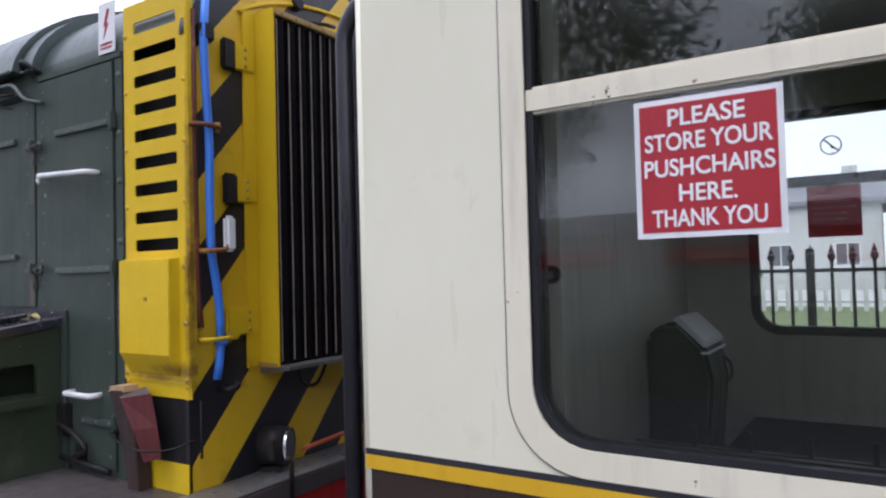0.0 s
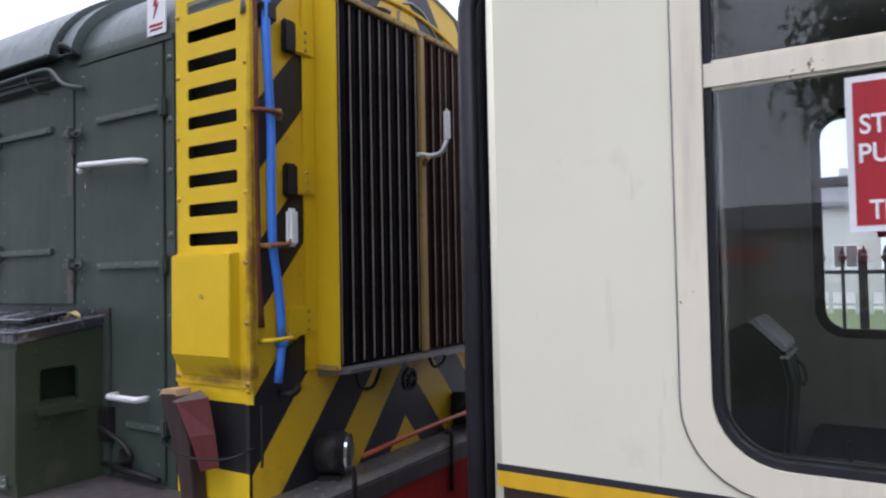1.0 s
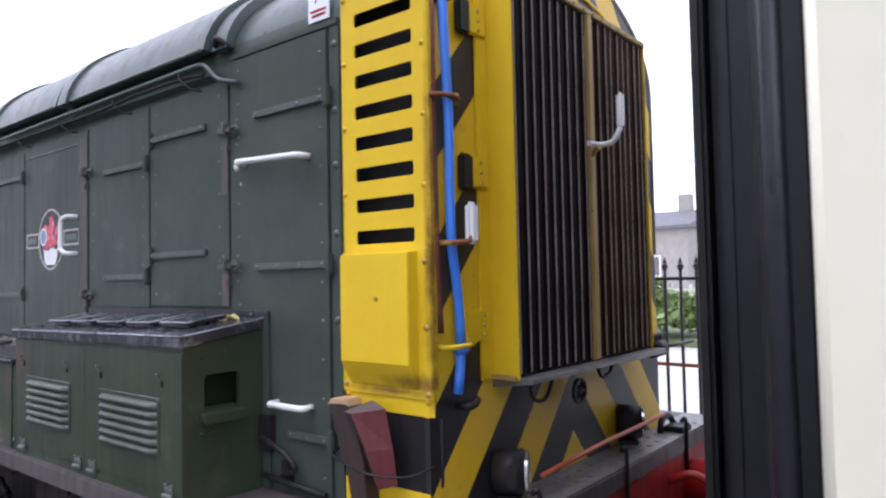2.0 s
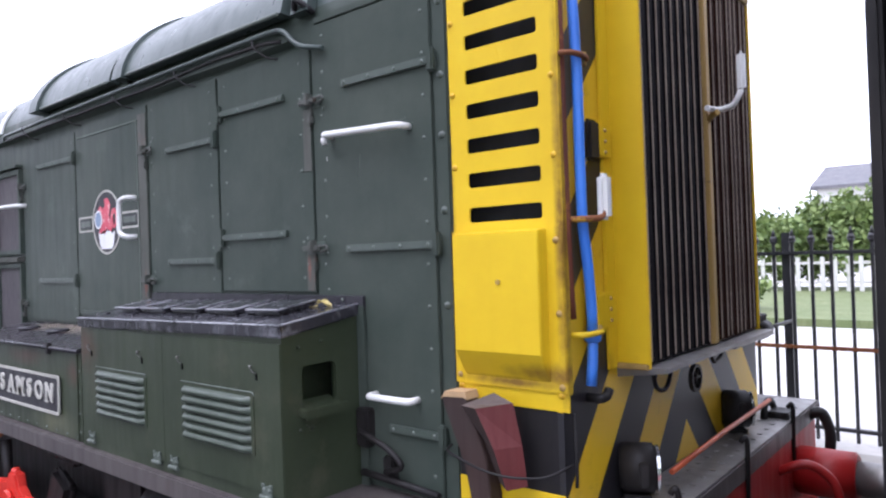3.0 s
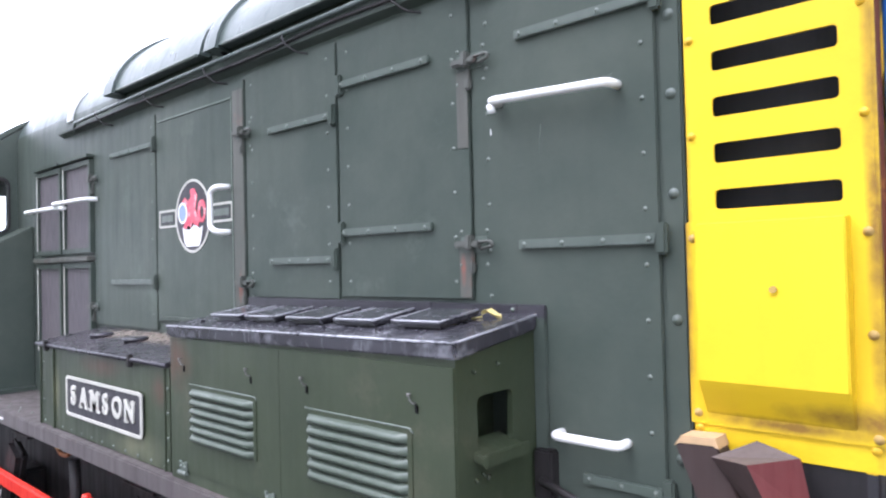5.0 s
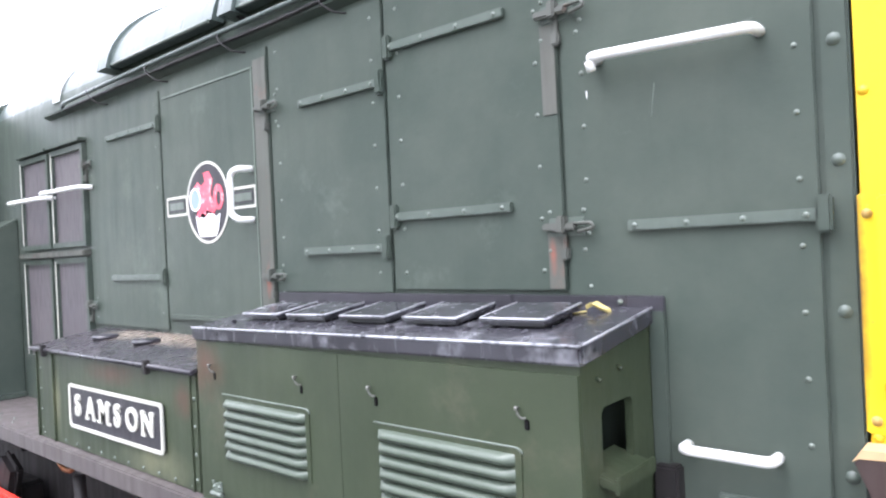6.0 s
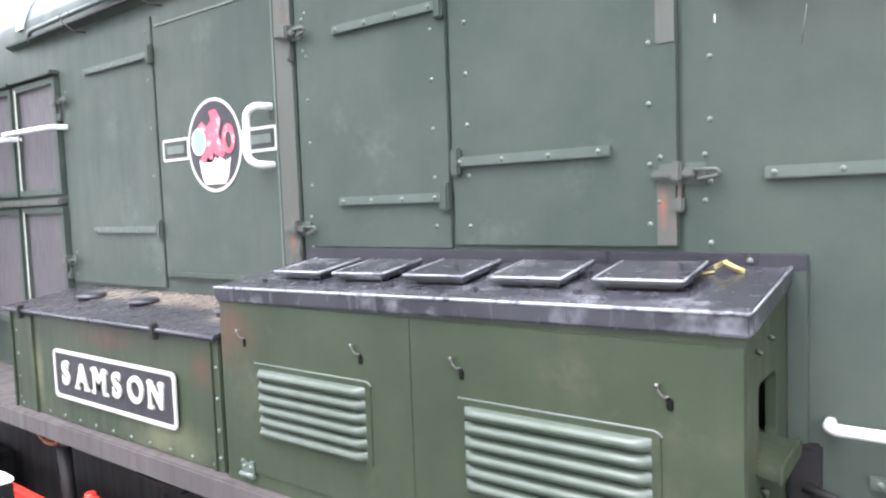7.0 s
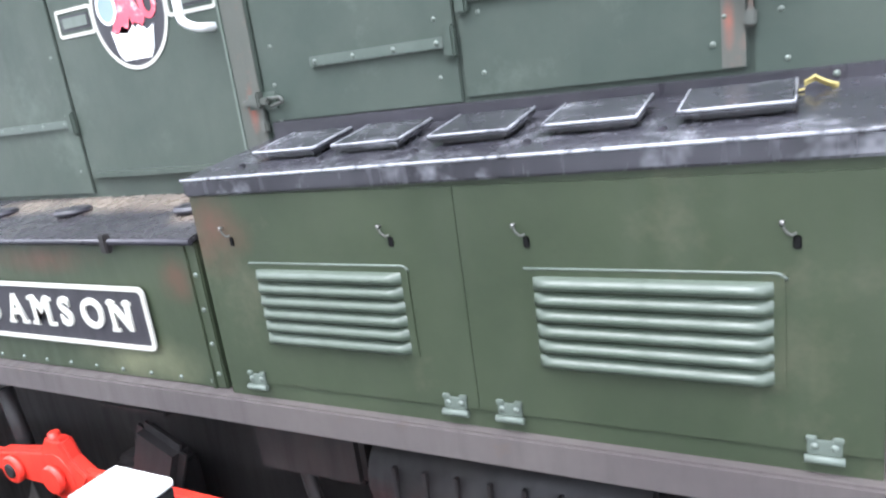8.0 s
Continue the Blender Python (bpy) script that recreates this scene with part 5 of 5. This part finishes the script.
for k in range(2):
    for y0, s in ((CY, -1), (CW, 1)):
        dx = 1.75 * k
        sh = lambda pts: [(p[0] + dx, p[1]) for p in pts]
        wf = part("window_frame", pierced(sh(window_hole(0.052, 0.155)), [sh(window_hole())], "y", min(y0 + s * 0.005, y0 - s * 0.03), max(y0 + s * 0.005, y0 - s * 0.03)), CREAMCHIP, coach, "raised cream window frame with chipped paint")
        ya, yb = sorted((y0 - s * 0.002, y0 - s * 0.03))
        part("transom", box(WX0 + dx - 0.005, WX1 + dx + 0.005, ya, yb, TB0 if s < 0 else TB0 + 0.078, TB1 if s < 0 else TB1 + 0.078, 0.006), CREAMCHIP if s < 0 else RUBBER, wf)
        part("gasket", pierced(sh(window_hole(0.002, 0.116)), [sh(window_hole(-0.014, 0.10))], "y", *sorted((y0 - s * 0.004, y0 - s * 0.022))), RUBBER, wf)
        part("inner_trim", pierced(sh(window_hole(0.03, 0.14)), [sh(window_hole(-0.012, 0.10))], "y", *sorted((y0 - s * 0.05, y0 - s * 0.062))), DARK, wf)
        ga, gb = sorted((y0 - s * 0.010, y0 - s * 0.014))
        lower = [p for p in sh(window_hole(-0.006, 0.108)) if p[1] < TB0]
        low = [(WX1 + dx + 0.006, TB0 + 0.005), (WX0 + dx - 0.006, TB0 + 0.005)] + [p for p in lower]
        pane = part("pane", prism(low, "y", ga, gb), GLASS, wf)
        upper = [(WX0 + dx - 0.004, TB1 - 0.004)] + [(WX1 + dx + 0.004, TB1 - 0.004)] + [p for p in sh(window_hole(-0.006, 0.108)) if p[1] > TB1]
        top = part("pane", prism(upper, "y", ga, gb), GLASS, wf)
        pane.visible_shadow = top.visible_shadow = False
    if k == 0:
        part("frame_edge", tube([(p[0], CY - 0.001, p[1]) for p in window_hole(0.053, 0.156)] + [(window_hole(0.053, 0.156)[0][0], CY - 0.001, window_hole(0.053, 0.156)[0][1])], 0.0035, 6, smooth=0), STEEL, coach)

# gangway and fittings at the coach end
gang = part("gangway", box(-1.50, CX, 2.10, 2 * YC - 2.10, 0.98, 3.08, 0.03), RUBBER, coach, "black rubber gangway bellows")
for k in range(4):
    x = -1.45 + 0.1 * k
    part("bellows_pleat", box(x - 0.02, x + 0.02, 2.094, 2 * YC - 2.094, 0.97, 3.09, 0.008), RUBBER, gang)
part("gangway_plate", box(-1.545, -1.505, 2.075, 2 * YC - 2.075, 0.95, 3.12, 0.012), DARK, gang)
rail = part("end_handrail", tube([(CX - 0.002, 1.30, 2.78), (-1.10, 1.29, 2.755), (-1.135, 1.285, 2.70), (-1.135, 1.285, 2.55), (-1.13, 1.285, 1.0)], 0.021, 12), BLACK, coach, "black upright hand pole at the coach end")
part("jumper_cable", tube([(CX, 1.42, 2.95), (-1.13, 1.40, 2.92), (-1.17, 1.395, 2.7), (-1.165, 1.40, 2.0), (-1.16, 1.41, 1.2)], 0.028, 12), RUBBER, coach)
part("end_step", box(-1.10, CX, 1.36, 1.60, 1.30, 1.62, 0.015), DARK, coach)
part("end_step", box(-1.085, CX, 1.40, 1.55, 1.62, 1.70, 0.012), DARK, coach)
for y in (YC - 0.865, YC + 0.865):
    bf = part("buffer", disc((-1.35, y, 1.055), "x", 0.09, 0.30, 18, 0.01), DARK, coach)
    part("buffer_head", disc((-1.59, y, 1.055), "x", 0.21, 0.03, 24, 0.01), DARK, bf)
    part("buffer_ram", disc((-1.56, y, 1.055), "x", 0.06, 0.22, 12), STEEL, bf)
part("door_lock", pierced(oval(-0.71, 2.09, 0.022, 0.030), [oval(-0.71, 2.09, 0.008, 0.012, 10)], "y", 1.48, 1.50), STEEL, coach)
part("door_pillar", box(-0.99, -0.69, 1.50, 1.53, 1.14, 3.2), LAMINATE, coach, "grey-green laminate pillar")

# things inside the coach
lk = part("door_lock", disc((-0.66, 1.40, 2.098), "y", 0.020, 0.016, 18, 0.003), BLACK, coach, "round black carriage lock")
part("lock_pin", disc((-0.66, 1.388, 2.098), "y", 0.008, 0.012, 12, 0.002), STEEL, lk)
part("lock_jamb", box(-0.70, -0.64, 1.412, 1.44, 1.14, 3.2), LAMINATE, coach)
bin_ = thing("litter_bin", "black plastic bin with a sloping grey lid inside the coach", "bin", (-0.85, 3.3, 1.14))
part("bin_body", prism([(-0.985, 1.16), (-0.735, 1.16), (-0.695, 1.60), (-0.722, 1.745), (-0.832, 1.858), (-0.905, 1.855), (-0.985, 1.79)], "y", 3.15, 3.50, 0.02), RUBBER, bin_)
part("bin_lid", prism([(-0.862, 1.868), (-0.835, 1.888), (-0.722, 1.776), (-0.718, 1.748), (-0.735, 1.755), (-0.845, 1.862)], "y", 3.14, 3.51, 0.006), PALEPLASTIC, bin_)
part("lid_seam", box(-0.742, -0.706, 3.14, 3.51, 1.722, 1.732, 0.003), PALEPLASTIC, bin_)
part("bin_latch", tube([(-0.705, 3.42, 1.69), (-0.675, 3.44, 1.66), (-0.672, 3.45, 1.60), (-0.69, 3.45, 1.57)], 0.010, 8), STEEL, bin_)
part("bin_base", box(-0.98, -0.745, 3.17, 3.48, 1.14, 1.165, 0.004), RUBBER, bin_)
bench = thing("luggage_shelf", "dark cloth-covered low luggage shelf inside the coach", "shelf", (0.6, 3.2, 1.14))
part("shelf_top", box(-0.68, 2.6, 2.80, 3.97, 1.25, 1.31, 0.02), FABRIC, bench)
part("shelf_front", box(-0.66, 2.58, 2.82, 2.85, 1.14, 1.25), FABRIC, bench)

sign = thing("notice_sign", "red notice with white letters about pushchairs, on the window", "sign", (-0.295, CY + 0.02, 2.285))
part("sign_back", box(-0.419, -0.171, CY + 0.006, CY + 0.0095, 2.160, 2.409), SIGNWHITE, sign)
part("sign_field", box(-0.409, -0.181, CY + 0.005, CY + 0.0062, 2.170, 2.399), SIGNRED, sign)
for body, z, s in (("PLEASE", 2.372, 0.043), ("STORE YOUR", 2.329, 0.043), ("PUSHCHAIRS", 2.283, 0.043), ("HERE.", 2.237, 0.043), ("THANK YOU", 2.193, 0.043)):
    me = words(body, s, 0.0004, 1.0, 0.0007)
    xs = [v.co.x for v in me.vertices]
    want = {"PLEASE": 0.128, "STORE YOUR": 0.212, "PUSHCHAIRS": 0.216, "HERE.": 0.096, "THANK YOU": 0.190}[body]
    me.transform(Matrix.Diagonal((want / (max(xs) - min(xs)), 1, 1, 1)))
    t = part("lettering", me, SIGNWHITE, sign)
    t.location += Vector((-0.295, CY + 0.0046, z))

sign2 = thing("small_notice", "small red notice stuck on the opposite coach window", "sign", (-0.26, CW - 0.02, 2.36))
part("notice_card", box(-0.385, -0.145, CW - 0.022, CW - 0.018, 2.235, 2.495), CARD, sign2)
for i in range(6):
    part("writing_bar", box(-0.36, -0.17 - 0.02 * (i % 3), CW - 0.0235, CW - 0.0218, 2.29 + 0.03 * i, 2.297 + 0.03 * i), PINKRED, sign2)
nos = thing("no_smoking_sticker", "round no-smoking sticker on the upper window pane", "sticker", (-0.267, CW - 0.02, 2.70))
part("sticker_ring", pierced(oval(-0.267, 2.70, 0.05, 0.05, 24), [oval(-0.267, 2.70, 0.043, 0.043, 24)], "y", CW - 0.022, CW - 0.020), GREYPLASTIC, nos)
part("sticker_bar", prism([(-0.303, 2.730), (-0.297, 2.736), (-0.231, 2.670), (-0.237, 2.664)], "y", CW - 0.022, CW - 0.020), GREYPLASTIC, nos)
part("sticker_dot", prism(oval(-0.262, 2.69, 0.008, 0.008, 10), "y", CW - 0.0225, CW - 0.020), PLATE, nos)

guard = thing("window_guard", "dark upright guard bars behind the coach window", "guard", (-0.45, 1.75, 1.14))
part("guard_rail", box(-0.60, 0.70, 1.74, 1.76, 1.655, 1.675, 0.004), DARK, guard)
gb = part("guard_bar", box(-0.006, 0.006, 1.744, 1.756, 1.14, 1.72, 0.002), DARK, guard)
gb.location += Vector((-0.45, 0, 0))
for i in range(1, 9):
    placed("guard_bar", gb.data, (-0.45 + 0.125 * i, 0, 0), guard)

# ---- post at the platform edge ----
post = thing("platform_post", "black square post with white-painted top on the platform", "post", (-3.63, 0.31, PLAT))
part("shaft", box(-3.667, -3.612, 0.311, 0.349, PLAT, 1.850, 0.002), POSTBLACK, post)
part("white_cap", box(-3.6675, -3.6115, 0.3105, 0.3495, 1.850, 1.856, 0.0015), WHITE, post)
part("socket", pierced(oval(0.333, 1.828, 0.010, 0.010), [oval(0.333, 1.828, 0.0075, 0.0075)], "x", -3.6125, -3.609), STEEL, post)
part("socket_hole", disc((-3.6125, 0.333, 1.828), "x", 0.0076, 0.0012, 12), PLATE, post)


# ---- railings ----
def railing(y, xs, z0, z1, label, base):
    """Upright bars with spear heads between posts and two rails."""
    f = thing("railing", label, "railing", (xs[0], y, z0))
    for z in (z1 - 0.13, z0 + 0.60, z0 + 0.08):
        part("rail", box(xs[0] - 0.05, xs[-1] + 0.05, y - 0.018, y + 0.018, z - 0.012, z + 0.012, 0.003), IRON if z != z0 + 0.60 else RUST, f)
    b = box(-0.010, 0.010, -0.010, 0.010, z0, z1 - 0.06, 0.002, seg=1)
    for k, (r0, r1, h0, h1) in enumerate(((0.012, 0.026, -0.07, -0.045), (0.026, 0.016, -0.045, -0.015), (0.016, 0.002, -0.015, 0.035))):
        disc((0, 0, z1 + h0), "z", r0, h1 - h0, 8, 0, b, r1)
    bar = part("picket", b, IRON, f)
    bar.location += Vector((xs[0], y, 0))
    for x in xs[1:]:
        placed("picket", bar.data, (x, y, 0), f)
    p = part("post", box(-0.025, 0.025, -0.025, 0.025, z0 - 0.1, z1 + 0.01, 0.004), IRON, f)
    p.location += Vector((base, y + 0.03, 0))
    x = base + 2.0
    while x < xs[-1]:
        placed("post", p.data, (x, y + 0.03, 0), f)
        x += 2.0
    return f


railing(5.0, [-9.01 + 0.1155 * i for i in range(110)], PLAT - 0.03, 2.185, "black iron railings with spear heads beside the track", -8.47)

# white slatted fence far across the road
wf = thing("white_fence", "white-painted slatted fence across the road", "fence", (-6, 20.0, PLAT))
for z in (1.05, 1.55):
    part("rail", box(-30, 30, 20.02, 20.06, z, z + 0.07), RENDERW, wf)
sl2 = part("slat", box(-0.05, 0.05, 19.98, 20.02, PLAT - 0.01, 1.74, 0.004, seg=1), RENDERW, wf)
sl2.location += Vector((-29, 0, 0))
for i in range(1, 200):
    placed("slat", sl2.data, (-29 + 0.29 * i, 0, 0), wf)


# ---- leaves ----
def leaf_cloud(centre, radii, n, size, seed, lobes=9):
    """Many small bent leaves gathered in clumps round a middle."""
    rng = np.random.default_rng(seed)
    c = np.array(centre, float)
    cl = c + rng.normal(0, 1, (lobes * 4, 3)) * np.array(radii) * 0.42
    vs, fs = [], []
    for i in range(n):
        o = cl[rng.integers(len(cl))] + rng.normal(0, 1, 3) * np.array(radii) * 0.19
        a = rng.normal(0, 1, 3)
        a /= np.linalg.norm(a)
        d = np.cross(a, rng.normal(0, 1, 3))
        d /= np.linalg.norm(d)
        s = size * rng.uniform(0.6, 1.3)
        k = len(vs)
        vs += [o - a * s, o + d * s * 0.5, o + a * s, o - d * s * 0.5]
        fs += [(k, k + 1, k + 2), (k, k + 2, k + 3)]
    me = bpy.data.meshes.new("leaves")
    me.from_pydata([tuple(v) for v in vs], [], fs)
    return me


def tree(x, y, h, w, seed, label, n=7000, size=0.13):
    t = thing("tree", label, "tree", (x, y, PLAT - 0.06), "trees behind the platform")
    rng = random.Random(seed)
    b = bmesh.new()
    z0 = PLAT - 0.06
    pts = [(x, y, z0), (x + 0.1, y, z0 + h * 0.3), (x, y + 0.1, z0 + h * 0.55), (x + 0.1, y, z0 + h * 0.8)]
    for i, r in enumerate((0.22, 0.17, 0.12)):
        tube(pts[i:i + 2], r, 8, b, 0)
    for i in range(7):
        a, zz = rng.uniform(0, 6.28), z0 + h * rng.uniform(0.3, 0.75)
        L = w * rng.uniform(0.5, 0.9)
        tube([(x, y, zz), (x + L * 0.5 * math.cos(a), y + L * 0.5 * math.sin(a), zz + 0.5), (x + L * math.cos(a), y + L * math.sin(a), zz + 0.9)], 0.05, 6, b, 2)
    part("trunk", b, BARK, t)
    part("crown", leaf_cloud((x, y, z0 + h * 0.68), (w, w, h * 0.36), n, size, seed), LEAF, t)


tree(-6.9, -9.5, 8.5, 2.6, 3, "leafy broad tree behind the platform, out of direct view", 42000, 0.07)
tree(1.2, -10.0, 8.6, 2.4, 5, "tall leafy tree behind the platform", 42000, 0.07)
# unseen row, added to block low sky and darken the hood's side
for i in range(7):
    tree(-13.0 - 4.2 * i, -8.5 - 0.9 * (i % 3), 9.5 + (i * 5 % 3), 3.2, 8 + i, "leafy broad tree behind the platform, out of direct view")

for k, (x0, x1, y, h, seed) in enumerate(((-6.9, -3.4, 21.0, 1.5, 21), (-9.6, -5.35, 13.4, 0.62, 22))):
    hd = thing("hedge", "bushy bright green garden hedge", "hedge", ((x0 + x1) / 2, y, PLAT), "hedges across the road", "stuff")
    n = 4
    for i in range(n):
        xx = x0 + (x1 - x0) * (i + 0.5) / n
        hh = h * (0.85 + 0.3 * ((i * 37 + seed) % 7) / 7)
        part("foliage", leaf_cloud((xx, y, PLAT + hh), ((x1 - x0) / n * 0.75, 0.9, hh * 0.62), 5000, 0.10, seed * 10 + i), HEDGE, hd)


# ---- houses ----
def house(x, y, w, d, eave, ridge, wall, label, gable="x"):
    h = thing("house", label, "house", (x, y, PLAT), "houses across the road")
    z0 = PLAT - 0.1
    part("wall", box(x - w / 2, x + w / 2, y, y + d, z0, eave), wall, h)
    if gable == "x":
        part("roof", prism([(y - 0.3, eave - 0.05), (y + d / 2, ridge), (y + d + 0.3, eave - 0.05), (y + d + 0.3, eave - 0.2), (y - 0.3, eave - 0.2)], "x", x - w / 2 - 0.25, x + w / 2 + 0.25), SLATE, h)
    part("chimney", box(x + w * 0.3, x + w * 0.3 + 0.7, y + d / 2 - 0.3, y + d / 2 + 0.3, ridge - 0.6, ridge + 0.9, 0.02), wall, h)
    n = max(2, int(w / 2.8))
    for i in range(n):
        for z in (z0 + 1.1, z0 + 3.7):
            if z + 1.2 < eave:
                cx = x - w / 2 + w * (i + 0.5) / n
                f = part("window", pierced([(cx - 0.55, z), (cx + 0.55, z), (cx + 0.55, z + 1.15), (cx - 0.55, z + 1.15)], [[(cx - 0.47, z + 0.08), (cx - 0.03, z + 0.08), (cx - 0.03, z + 1.07), (cx - 0.47, z + 1.07)], [(cx + 0.03, z + 0.08), (cx + 0.47, z + 0.08), (cx + 0.47, z + 1.07), (cx + 0.03, z + 1.07)]], "y", y - 0.05, y + 0.03), WHITE, h)
                part("pane", box(cx - 0.48, cx + 0.48, y - 0.02, y - 0.012, z + 0.07, z + 1.08), SLATE, f)
                part("sill", box(cx - 0.62, cx + 0.62, y - 0.1, y, z - 0.08, z, 0.01), WHITE, f)
    return h


house(-4.6, 38.0, 8.6, 7.0, 4.9, 6.1, RENDERW, "white rendered house with a slate roof")
house(-17.5, 36.0, 8.0, 7.0, 4.6, 5.6, RENDERG, "grey rendered house with a slate roof")
house(4.5, 36.0, 8.5, 7.0, 3.7, 5.0, RENDERW, "pale rendered bungalow with a slate roof")
house(-33.0, 42.0, 14.0, 8.0, 5.5, 7.5, RENDERG, "grey rendered terrace with a slate roof")
house(18.0, 40.0, 12.0, 8.0, 4.8, 6.8, RENDERG, "grey rendered house with a slate roof")

# low building and shelters behind the platform, seen in the window glass
shed = thing("pavilion", "low white building with red awnings across the lawn", "building", (-8.0, -28.0, PLAT))
part("wall", box(-22, 10, -31, -28, PLAT - 0.06, 3.6), RENDERW, shed)
part("roof", prism([(-31.4, 3.55), (-29.5, 4.6), (-27.6, 3.55), (-27.6, 3.4), (-31.4, 3.4)], "x", -22.4, 10.4), SLATE, shed)
for i in range(5):
    part("awning", prism([(-28.0, 2.9), (-26.6, 2.35), (-26.6, 2.1), (-28.0, 2.75)], "x", -20 + 6 * i, -16 + 6 * i), SIGNRED, shed)
